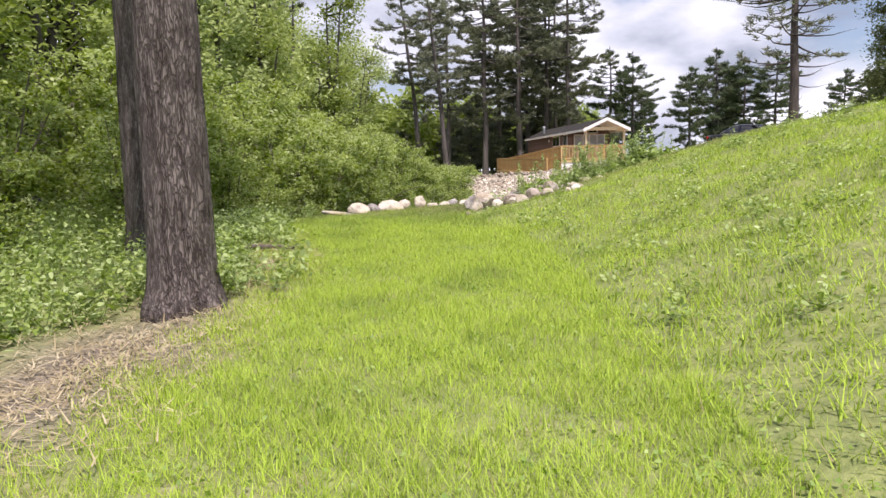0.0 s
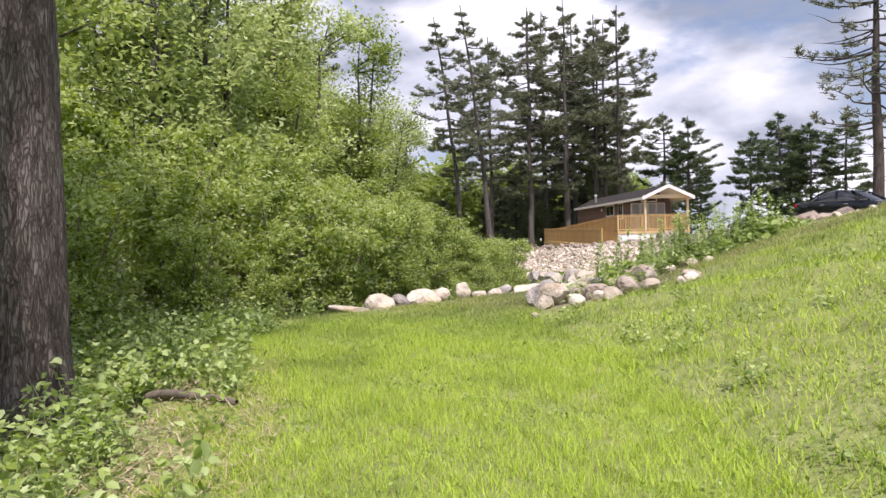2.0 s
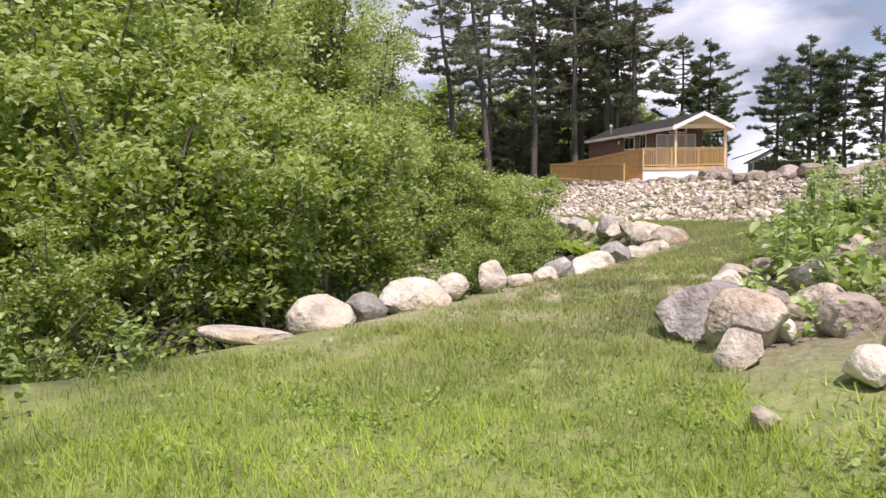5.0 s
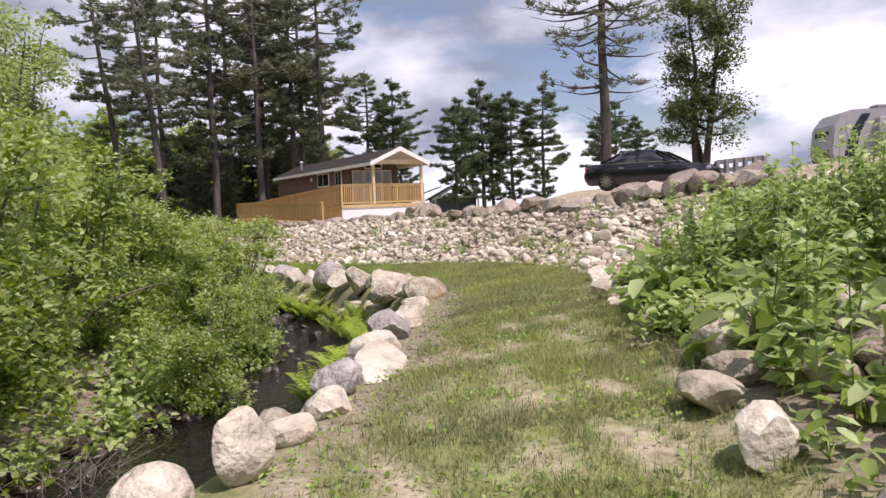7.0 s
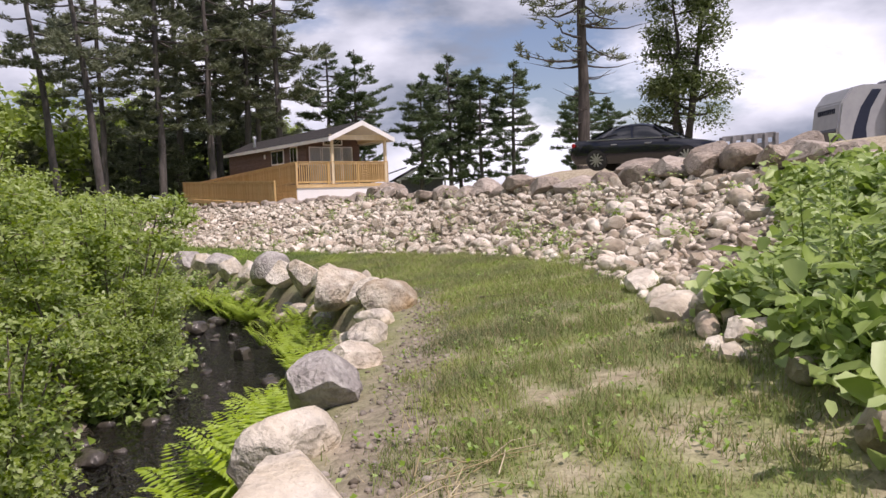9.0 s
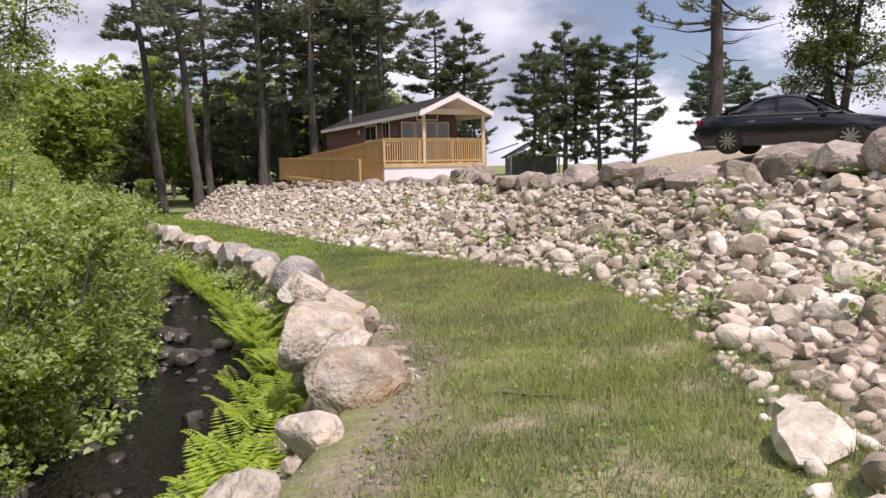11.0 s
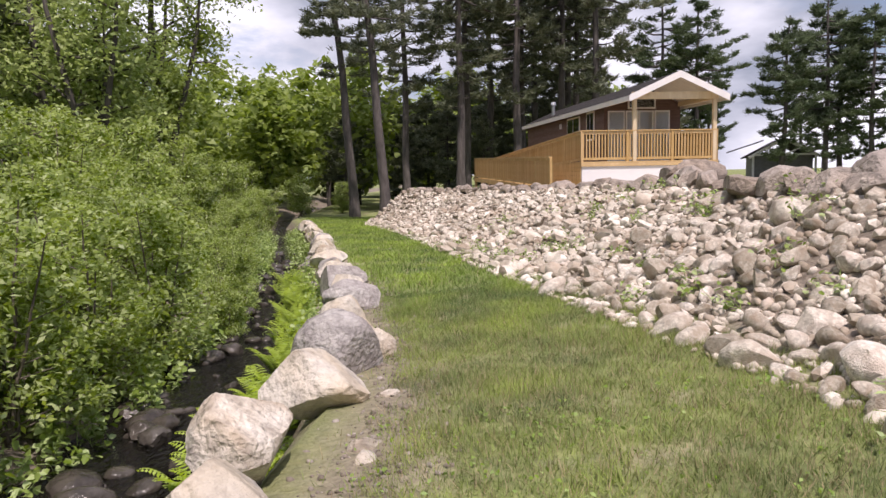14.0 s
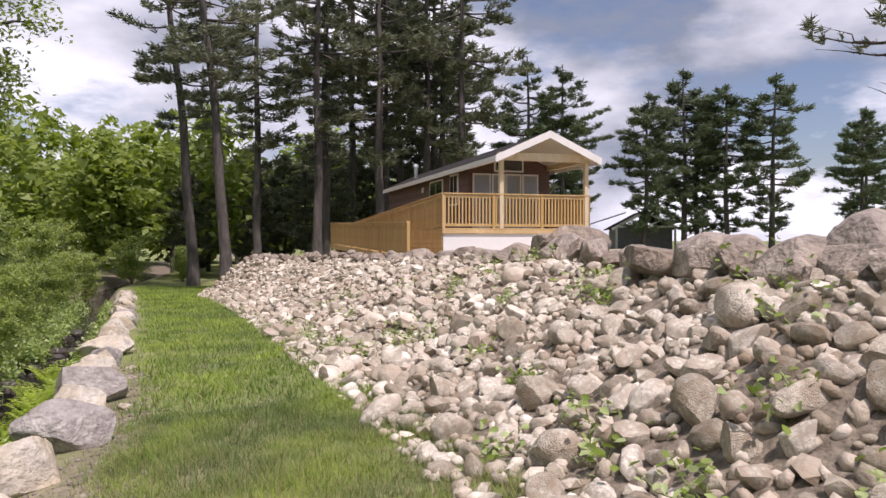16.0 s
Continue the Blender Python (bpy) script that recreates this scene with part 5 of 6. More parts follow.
def rail_run(parent, p, q, z_of, height=1.08, post_step=1.8, gap=0.115, boards=False):
    """A timber railing from p to q (local x, y): posts, rails, cap and balusters."""
    p, q = Vector(p), Vector(q)
    L = (q - p).length
    n = max(1, round(L / post_step))
    for i in range(n + 1):
        c = p.lerp(q, i / n)
        z = z_of(i / n)
        part("post", box(bmesh.new(), c.x - 0.05, c.x + 0.05, c.y - 0.05, c.y + 0.05, z - 0.14, z + height, 0.006), M_LUMBER, parent)
    for h, w, t in ((height + 0.02, 0.14, 0.04), (height - 0.06, 0.05, 0.09), (0.1, 0.05, 0.09)):
        part("rail", beam(bmesh.new(), (p.x, p.y, z_of(0) + h), (q.x, q.y, z_of(1) + h), w, t), M_LUMBER, parent)
    k = int(L / gap)
    made = {}
    for i in range(k):
        f = (i + 0.5) / k
        c = p.lerp(q, f)
        w = 0.045 if not boards else 0.05
        if "m" not in made:
            b = bmesh.new()
            box(b, -w / 2, w / 2, -w / 2, w / 2, 0.08, height - 0.03)
            me = bpy.data.meshes.new("baluster")
            b.to_mesh(me)
            b.free()
            me.materials.append(M_LUMBER)
            made["m"] = me
        part("baluster", made["m"], None, parent, m=Matrix.Translation((c.x, c.y, z_of(f))))


def build_deck():
    ob = thing("deck", "new pine deck with railings on white skirting", "deck", m=cabin_frame())
    floor = zz(2.0)
    w, depth = U * 4.31, U * 2.6
    n = 18
    for i in range(n):
        part("plank", box(bmesh.new(), 0, w, depth * i / n + 0.003, depth * (i + 1) / n - 0.003, floor - 0.04, floor, 0.004), M_LUMBER, ob)
    part("joist", box(bmesh.new(), 0, w, 0.002, 0.05, floor - 0.17, floor - 0.042), M_LUMBER, ob)
    part("skirting", box(bmesh.new(), 0.04, w - 0.02, 0.06, 0.09, zz(1.05), floor - 0.172), M_SKIRT, ob, "white skirting panel")
    for i in range(7):
        part("plank", box(bmesh.new(), -0.012, 0.012, 0.05, U * 5.5, floor - 0.05 - 0.15 * (i + 1) + 0.006, floor - 0.05 - 0.15 * i), M_LUMBER, ob)
    rail_run(ob, (0.05, 0.08), (w - 0.05, 0.08), lambda f: floor, post_step=1.7)
    rail_run(ob, (w - 0.05, 0.08), (w - 0.05, depth), lambda f: floor, post_step=1.5)
    return ob


def build_ramp():
    ob = thing("access_ramp", "long switchback timber access ramp with railings", "ramp", m=cabin_frame())
    L = U * 13.9
    high, low, end = zz(2.0), zz(1.52), zz(1.24)
    up = lambda f: high + (low - high) * min(1, f * 1.25)
    down = lambda f: end + (low - end) * f
    for i in range(60):
        f = (i + 0.5) / 60
        for x0, x1, g in ((0.02, U * 1.45, up), (-U * 0.92, -0.02, down)):
            if g is up and f * L < 0.2:
                continue
            z = g(f)
            part("plank", box(bmesh.new(), x0, x1, L * i / 60 + 0.004, L * (i + 1) / 60 - 0.004, z - 0.04, z), M_LUMBER, ob)
    rail_run(ob, (0.05, 0.1), (0.05, L), up, post_step=2.0)
    rail_run(ob, (-U * 0.92, 0.05), (-U * 0.92, L), down, post_step=2.0)
    rail_run(ob, (-U * 0.92, L), (U * 1.4, L), lambda f: low, post_step=1.6)
    for i in range(9):
        y = L * i / 8
        for x in (-U * 0.88, -0.08):
            part("leg", box(bmesh.new(), x - 0.06, x + 0.06, y - 0.06 + 0.07, y + 0.06 + 0.07, zz(0.7), down(i / 8) - 0.04), M_LUMBER, ob)
    part("joist", beam(bmesh.new(), (-U * 0.92 - 0.055, 0, end - 0.1), (-U * 0.92 - 0.055, L, low - 0.1), 0.04, 0.2), M_LUMBER, ob)
    part("joist", beam(bmesh.new(), (-U * 0.92, 0.0, end - 0.1), (-0.03, 0.0, end - 0.1), 0.04, 0.2), M_LUMBER, ob)
    return ob


build_cabin()
build_deck()
build_ramp()


# ---- things on the plateau ----
def build_car():
    """A black four-door saloon, nose towards -y of its own frame."""
    x, y = 12.35, 34.35
    ob = thing("parked_car", "black four-door saloon car parked on the rise", "car", m=pose(U * x, U * y, float(ground_z(x, y)), 0, 0, 37))
    L, W = 4.8, 1.84
    n = 25
    ys = np.linspace(-L / 2, L / 2, n)
    low = np.interp(ys, [-2.4, -2.2, 2.2, 2.4], [0.38, 0.2, 0.22, 0.42])
    belt = np.interp(ys, [-2.4, -2.2, -1.1, 0.0, 1.6, 2.2, 2.4], [0.62, 0.76, 0.92, 0.97, 1.0, 0.98, 0.72])
    half = np.interp(ys, [-2.4, -2.1, -1.5, 1.5, 2.1, 2.4], [0.62, 0.84, 0.92, 0.92, 0.84, 0.66])
    rings = []
    for yy, lo, be, h in zip(ys, low, belt, half):
        rings.append([(-h * 0.9, yy, lo), (-h, yy, lo + 0.2), (-h, yy, be - 0.18), (-h * 0.92, yy, be), (-h * 0.55, yy, be + 0.035), (h * 0.55, yy, be + 0.035), (h * 0.92, yy, be), (h, yy, be - 0.18), (h, yy, lo + 0.2), (h * 0.9, yy, lo)])
    v = np.array(rings).reshape(-1, 3)
    m = 10
    f = [[i * m + j, i * m + (j + 1) % m, (i + 1) * m + (j + 1) % m, (i + 1) * m + j] for i in range(n - 1) for j in range(m)]
    f += [[0, 1, 8, 9], [1, 2, 7, 8], [2, 3, 6, 7], [3, 4, 5, 6]] + [[(n - 1) * m + q for q in quad] for quad in ([9, 8, 1, 0], [8, 7, 2, 1], [7, 6, 3, 2], [6, 5, 4, 3])]
    body = part("body", raw_mesh("body", v, f, M_BLACK, True), None, ob)
    body.data.set_sharp_from_angle(angle=radians(40))
    # cabin: roof skin and the glass band under it
    ys = np.linspace(-1.25, 1.75, 15)
    top = np.interp(ys, [-1.25, -0.35, 0.1, 0.65, 1.15, 1.75], [0.93, 1.4, 1.46, 1.43, 1.28, 1.0])
    rings = [[(-0.8, yy, 0.94), (-0.66 - 0.06 * (1.46 - z), yy, z - 0.06), (-0.5, yy, z), (0.5, yy, z), (0.66 + 0.06 * (1.46 - z), yy, z - 0.06), (0.8, yy, 0.94)] for yy, z in zip(ys, top)]
    v, m = np.array(rings).reshape(-1, 3), 6
    f = np.array([[i * m + j, i * m + j + 1, (i + 1) * m + j + 1, (i + 1) * m + j] for i in range(14) for j in range(5)])
    part("greenhouse", raw_mesh("greenhouse", v, f, M_DARKGLASS, True), None, ob, "dark tinted windows")
    bm = bmesh.new()
    rs = [r for r, yy in zip(rings, ys) if -0.45 < yy < 0.95]
    grid = [[bm.verts.new((q[0] * 1.01, q[1], q[2] + 0.012)) for q in r[1:5]] for r in rs]
    for a, b in zip(grid, grid[1:]):
        for j in range(3):
            bm.faces.new((a[j], a[j + 1], b[j + 1], b[j]))
    part("roof", bm, M_BLACK, ob)
    for sx in (-1, 1):
        for y0, z0, y1, z1 in ((-1.2, 0.95, -0.38, 1.39), (0.9, 1.36, 1.7, 1.01), (0.28, 0.95, 0.34, 1.44)):
            part("pillar", beam(bmesh.new(), (sx * 0.8, y0, z0), (sx * 0.68, y1, z1), 0.05, 0.07), M_BLACK, ob)
        part("trim", beam(bmesh.new(), (sx * 0.9, -1.2, 0.965), (sx * 0.9, 1.75, 0.985), 0.02, 0.025), M_STEEL, ob, "bright window trim")
        mir = bmesh.new()
        box(mir, sx * 0.92, sx * 1.08, -0.85, -0.7, 0.95, 1.08, 0.03)
        part("mirror", mir, M_BLACK, ob)
        for yy in (-0.35, 0.75):
            part("door_handle", box(bmesh.new(), sx * 0.91, sx * 0.94, yy, yy + 0.2, 0.8, 0.83, 0.008), M_STEEL, ob)
        part("headlight", box(bmesh.new(), sx * 0.45, sx * 0.82, -2.28, -2.12, 0.6, 0.72, 0.04), M_RV, ob)
        part("tail_light", box(bmesh.new(), sx * 0.5, sx * 0.82, 2.2, 2.31, 0.78, 0.92, 0.03), material_red(), ob)
        for yy in (-1.42, 1.42):
            bm = bmesh.new()
            bmesh.ops.create_cone(bm, cap_ends=True, segments=28, radius1=0.34, radius2=0.34, depth=0.22, matrix=pose(sx * 0.84, yy, 0.34, 0, 90, 0))
            bmesh.ops.bevel(bm, geom=[e2 for e2 in bm.edges if len(e2.link_faces) == 2 and e2.calc_face_angle(0) > 1.0], offset=0.03, segments=2, affect="EDGES")
            wheel = part("wheel", bm, M_TYRE, ob)
            bm = bmesh.new()
            for q in range(10):
                a2 = q * math.pi / 5
                beam(bm, (sx * 0.955, yy, 0.34), (sx * 0.955, yy + 0.22 * math.cos(a2), 0.34 + 0.22 * math.sin(a2)), 0.02, 0.045)
            bmesh.ops.create_cone(bm, cap_ends=True, segments=16, radius1=0.06, radius2=0.05, depth=0.04, matrix=pose(sx * 0.955, yy, 0.34, 0, 90, 0))
            part("rim", bm, M_STEEL, wheel)


def material_red():
    for m in bpy.data.materials:
        if m.name == "red_lens":
            return m
    return material("red_lens", [(0.3, 0.01, 0.01), (0.4, 0.02, 0.02)], 4, 0.2, 0)


def build_trailer():
    """A fifth-wheel travel trailer: rounded pale nose, dark flash, long pale side with windows."""
    o = (20.4, 35.0)
    gz = 1.72
    ob = thing("travel_trailer", "white travel trailer with a navy swoosh on its nose", "trailer", m=pose(U * o[0], U * o[1], gz, 0, 0, -27))
    L, W, H = 10.0, 2.45, 3.35
    bm = bmesh.new()
    prism(bm, [(0.15, 1.1), (0.0, 1.6), (0.12, 2.7), (0.5, H - 0.12), (0.9, H), (L, H), (L, 0.55), (2.2, 0.55), (2.2, 1.1)], 0, W)
    bmesh.ops.bevel(bm, geom=bm.edges[:], offset=0.06, segments=2, affect="EDGES")
    body = part("body", bm, M_RV, ob)
    bm = bmesh.new()
    prism(bm, [(0.5, 1.12), (0.62, 1.8), (0.85, 2.5), (1.25, H - 0.2), (1.6, H - 0.2), (1.2, 2.4), (1.05, 1.7), (1.1, 1.12)], -0.012, 0.0)
    part("stripe", bm, M_NAVY, body, "dark navy stripe")
    bm = bmesh.new()
    prism(bm, [(-0.012, 1.62), (0.1, 2.05), (0.1, 1.12), (0.14, 1.12)], 0.2, W - 0.2)
    part("nose_panel", bm, M_NAVY, body, "dark navy nose panel")
    for k, yy in enumerate(np.linspace(0.45, W - 0.6, 9)):
        part("lettering", box(bmesh.new(), 0.055, 0.085, yy, yy + 0.09, 2.3, 2.5), M_NAVY, body, "bars of dark lettering")
    for x0, x1, z0, z1 in ((2.0, 3.6, 2.0, 2.75), (5.4, 6.9, 1.7, 2.45), (7.6, 8.6, 1.8, 2.45)):
        w = part("window", box(bmesh.new(), x0, x1, -0.03, 0.0, z0, z1, 0.01), M_GREY, body)
        part("pane", box(bmesh.new(), x0 + 0.06, x1 - 0.06, -0.036, -0.031, z0 + 0.06, z1 - 0.06), M_DARKGLASS, w)
    part("slide_out", box(bmesh.new(), 1.8, 4.6, -0.35, 0.0, 1.15, 2.95, 0.03), M_RV, body)
    part("awning", box(bmesh.new(), 4.8, 9.4, -0.16, -0.02, 2.9, 3.06, 0.03), M_GREY, body, "rolled dark awning")
    for x0 in (2.2, 6.0):
        part("air_conditioner", box(bmesh.new(), x0, x0 + 0.9, 0.8, 1.6, H - 0.03, H + 0.24, 0.05), M_GREY, body)
    part("door", box(bmesh.new(), 4.75, 5.35, -0.025, 0.0, 0.75, 2.65, 0.01), M_RV, body)
    for x0 in (6.6, 7.5):
        bm = bmesh.new()
        bmesh.ops.create_cone(bm, cap_ends=True, segments=24, radius1=0.38, radius2=0.38, depth=0.24, matrix=pose(x0, 0.16, 0.38, 90, 0, 0))
        part("wheel", bm, M_TYRE, ob)
    for x0 in (1.7, 9.6):
        part("jack", box(bmesh.new(), x0, x0 + 0.1, 0.3, 0.4, 0.0, 0.75 if x0 > 5 else 1.2), M_GREY, ob)


def build_pavilion():
    """A small dark-roofed building whose white timber truss fills the gable."""
    x, y = 22.6, 77.0
    z = U * 0.9 - 0.43
    ob = thing("pavilion", "low grey building with a white trussed gable", "building", m=pose(U * x, U * y, z, 0, 0, -14))
    W, D, eave, apex = 4.6, 8.0, 2.05, 3.3
    part("wall", box(bmesh.new(), -W / 2 + 0.1, W / 2 - 0.1, 0.5, D, 0, eave), M_GREY, ob)
    for sx in (-1, 1):
        bm = bmesh.new()
        prism(bm, [(sx * (W / 2 + 0.35), eave - 0.19), (0, apex), (0, apex + 0.1), (sx * (W / 2 + 0.35), eave - 0.09)], -0.2, D + 0.3)
        part("roof", bm, M_ROOF, ob)
        part("rafter", beam(bmesh.new(), (sx * (W / 2 + 0.35), -0.25, eave - 0.2), (0, -0.25, apex), 0.09, 0.22), M_WHITE, ob)
        part("brace", beam(bmesh.new(), (0, -0.22, eave), (sx * W * 0.26, -0.22, (eave + apex) / 2 - 0.1), 0.08, 0.12), M_WHITE, ob)
        part("post", box(bmesh.new(), sx * W / 2 - 0.08, sx * W / 2 + 0.08, -0.3, -0.14, 0, eave), M_WHITE, ob)
    part("tie_beam", beam(bmesh.new(), (-W / 2, -0.22, eave), (W / 2, -0.22, eave), 0.09, 0.16), M_WHITE, ob)
    part("king_post", beam(bmesh.new(), (0, -0.22, eave), (0, -0.22, apex), 0.09, 0.12), M_WHITE, ob)
    bm = bmesh.new()
    prism(bm, [(-3.9, eave + 0.35), (-1.3, apex - 0.05), (-1.3, apex + 0.05), (-3.9, eave + 0.45)], 2.4, D)
    part("side_roof", bm, M_ROOF, ob)


def build_fence():
    ob = thing("timber_fence", "low weathered timber fence behind the boulders", "fence", m=Matrix.Identity(4))
    p, q = (13.6, 32.9), (14.7, 32.2)
    for i in range(6):
        f = i / 5
        x, y = p[0] + (q[0] - p[0]) * f, p[1] + (q[1] - p[1]) * f
        z = float(ground_z(x, y))
        part("post", box(bmesh.new(), U * x - 0.07, U * x + 0.07, U * y - 0.07, U * y + 0.07, z - 0.2, z + 0.65, 0.01), M_GREY, ob)
    for h in (0.3, 0.6):
        part("rail", beam(bmesh.new(), (U * p[0], U * p[1], float(ground_z(*p)) + h), (U * q[0], U * q[1], float(ground_z(*q)) + h), 0.05, 0.16), M_GREY, ob)


build_car()
build_trailer()
build_pavilion()
build_fence()


# ---- grass and small plants ----
def lawn_blades(n, seed, y_lo, y_hi, x_of, keep, height, width):
    rng = np.random.default_rng(seed)
    y = rng.uniform(y_lo, y_hi, n)
    x = x_of(y, rng.random(n))
    k = rng.random(n) < keep(x, y)
    x, y = x[k], y[k]
    n = len(x)
    c = np.stack([U * x, U * y, ground_z(x, y) - 0.005], 1)
    az = rng.uniform(0, 6.283, n)
    h = np.maximum(height(x, y), 0.015) * rng.uniform(0.5, 1.4, n)
    side = np.stack([np.cos(az), np.sin(az), 0 * az], 1) * (width * rng.uniform(0.7, 1.4, n))[:, None]
    bend = np.stack([-np.sin(az), np.cos(az), 0 * az], 1) * (h * rng.uniform(-1.6, 1.6, n))[:, None]
    up = np.stack([0 * az, 0 * az, h], 1)
    v = np.stack([c - side, c + side, c + up + bend], 1).reshape(-1, 3)
    middle = smooth(14, 17, y) * (1 - smooth(30, 38, y))
    dry = np.clip((rng.random(n) < 0.06 + 0.22 * middle).astype(float) * rng.uniform(0.5, 1, n) + 0.2 * middle, 0, 1)
    young = 1 - 0.9 * smooth(11.5, 18, y) + 0.14 * smooth(34, 42, y)
    return v, np.arange(len(v)).reshape(-1, 3), np.repeat(dry, 3), np.repeat(young, 3)


def build_grass():
    def keep_path(x, y):
        patch = patches(x, y)
        middle = smooth(14.5, 18, y) * (1 - 0.75 * smooth(19, 27, y))
        edge = np.where(y < 15.7, smooth(-0.7, 0.2, x - LEFT(y) + 0.35 * wobble(x, y, 0.5, 21)), smooth(0.25, 0.7, x - LEFT(y) + 0.16 * wobble(x, y, 0.4, 22)))
        return np.clip((1.0 - 0.85 * middle * smooth(-0.5, 0.8, patch) - 0.35 * (patch > 1.0)) * edge, 0.03, 1)

    def tall(x, y):
        middle = smooth(14, 17, y) * (1 - smooth(30, 38, y))
        return (0.08 - 0.02 * middle + 0.01 * smooth(18, 23, y)) * (1 + 0.35 * wobble(x, y, 0.6, 9) + 0.4 * wobble(x, y, 0.13, 33))

    across = lambda y, r: LEFT(y) + 0.05 - 0.9 * (y < 15.6) + r * (RIGHT(y) + 0.1 - LEFT(y) + 0.9 * (y < 15.6))
    hill = lambda y, r: RIGHT(y) - 0.1 + r * (CREST(y) + 2.0 - RIGHT(y))
    sets = [lawn_blades(520000, 1, 0.5, 36, across, keep_path, tall, 0.0029), lawn_blades(60000, 2, 36, 64, across, keep_path, tall, 0.009),
            lawn_blades(230000, 3, 1.0, 21, hill, lambda x, y: np.clip(0.8 + 0.4 * wobble(x, y, 0.7, 3), 0.15, 1) * (1 - smooth(13.6, 15.2, y) * (1 - smooth(0.7, 2.2, x - RIGHT(y)))), lambda x, y: 0.085 * (1 + 0.35 * wobble(x, y, 0.5, 4) + 0.55 * wobble(x, y, 0.17, 34)), 0.0052)]
    v, f = joined([(q[0], q[1]) for q in sets])
    me = raw_mesh("grass", v, f, M_GRASS, False, {"dry": np.concatenate([q[2] for q in sets]), "young": np.concatenate([q[3] for q in sets])})
    tagged(new("grass", me), "short fresh green lawn grass, thin and brownish on the worn path", "grass", kind="stuff")


def build_weeds():
    rng = np.random.default_rng(15)
    # broad leaves on the slope at the bend and among the trees at the start
    spots = []
    for _ in range(1700):
        y = rng.uniform(14.6, 24.5)
        f = rng.random()
        x = float(RIGHT(y)) + 0.1 + f * (float(CREST(y)) - float(RIGHT(y)) - (0.9 if y > 22.8 else 0))
        if y > 21.5 and f < (y - 21.5) / 3.0:
            continue
        if y < 19.2 and x < float(RIGHT(y)) + 1.8 and rng.random() < 0.55:
            continue
        if y < 15.6 or x > float(RIGHT(y)) + min(3.0, 0.6 + (y - 15.6) * 0.7):
            continue
        broad = wobble(x, y, 0.5, 31) > -0.1
        spots.append((x, y, rng.uniform(0.12, 0.42) * (0.6 if y < 17 or y > 21 else 1.0), rng.uniform(0.12, 0.2) if broad and y > 17 else rng.uniform(0.06, 0.11)))
    for _ in range(1000):
        y = rng.uniform(1.5, 15.8)
        x = float(LEFT(y)) - 0.15 - rng.random() ** 1.3 * 5.0
        if y < 6.8 and x > -3.6:
            continue
        if x > float(LEFT(y)) - 0.55 and rng.random() < 0.6:
            continue
        spots.append((x, y, rng.uniform(0.12, 0.35) + 0.12 * min(4.0, float(LEFT(y)) - x), rng.uniform(0.05, 0.09)))
    for _ in range(900):
        y = rng.uniform(16, 58)
        x = float(LEFT(y)) - float(np.interp(y, (16, 31, 37, 50), (2.3, 2.1, 1.8, 1.5))) - 2.2 * rng.random()
        spots.append((x, y, rng.uniform(0.2, 0.6), 0.1))
    for _ in range(150):
        y = rng.uniform(32, 58)
        spots.append((float(LEFT(y)) - rng.uniform(0.35, 0.8), y, rng.uniform(0.15, 0.45), 0.09))
    for _ in range(170):
        y = rng.uniform(24, 44)
        x = float(RIGHT(y)) + rng.random() * (float(CREST(y)) - float(RIGHT(y)))
        if wobble(x, y, 0.55, 12) > 0.45 or rng.random() < 0.25:
            spots.append((x, y, rng.uniform(0.08, 0.22), 0.07))
    for _ in range(150):
        y = rng.uniform(3, 14)
        x = float(RIGHT(y)) + 0.3 + rng.random() * 6.0
        spots.append((x, y, rng.uniform(0.06, 0.16), 0.055))
    wood, leaves = [], []
    for x, y, h, leaf in spots:
        c = np.array([U * x, U * y, float(ground_z(x, y))])
        for _ in range(3):
            tip = c + np.array([rng.normal(0, 0.16), rng.normal(0, 0.16), h * rng.uniform(0.7, 1.2)])
            wood.append(tube_arrays([c, (c + tip) / 2 + rng.normal(0, 0.03, 3), tip], [0.006, 0.005, 0.002], 3))
            k = 16 if leaf < 0.12 else 10
            t = rng.uniform(0.25, 1.05, k)[:, None]
            p = c + (tip - c) * t + rng.normal(0, 0.08, (k, 3))
            leaves.append(broad_leaf_arrays(rng, p, leaf, leaf * 0.75))
    # tall weeds with narrow leaves on the slope
    for _ in range(230):
        y = rng.uniform(16.4, 20.6)
        x = float(RIGHT(y)) + 0.35 + rng.random() * min(2.6, (y - 15.8) * 0.8)
        if y < 19.0 and x < float(RIGHT(y)) + 1.5 and rng.random() < 0.85:
            continue
        c = np.array([U * x, U * y, float(ground_z(x, y))])
        h = rng.uniform(0.5, 1.2)
        tip = c + np.array([rng.normal(0, 0.08), rng.normal(0, 0.08), h])
        wood.append(tube_arrays([c, (c + tip) / 2, tip], [0.008, 0.006, 0.003], 4))
        k = int(26 * h) + 14
        t = rng.uniform(0.2, 1.0, k)
        az = rng.uniform(0, 6.28, k)
        b = c + (tip - c) * t[:, None]
        d = np.stack([np.cos(az), np.sin(az), rng.uniform(-0.1, 0.7, k)], 1)
        ln = 0.17 * (1.15 - 0.5 * t)[:, None]
        w = np.stack([-np.sin(az), np.cos(az), 0 * az], 1) * 0.024
        m = b + d * ln * 0.45 + np.array([0, 0, 0.012])
        e2 = b + d * ln + np.array([0, 0, -0.035])
        leaves.append((np.stack([b, m + w, e2, m - w], 1).reshape(-1, 3), np.arange(4 * k).reshape(-1, 4)))
    tagged(new("undergrowth", raw_mesh("undergrowth", *joined(leaves), M_WEED)), "broad-leaved green weeds on the banks", "weeds", kind="stuff")
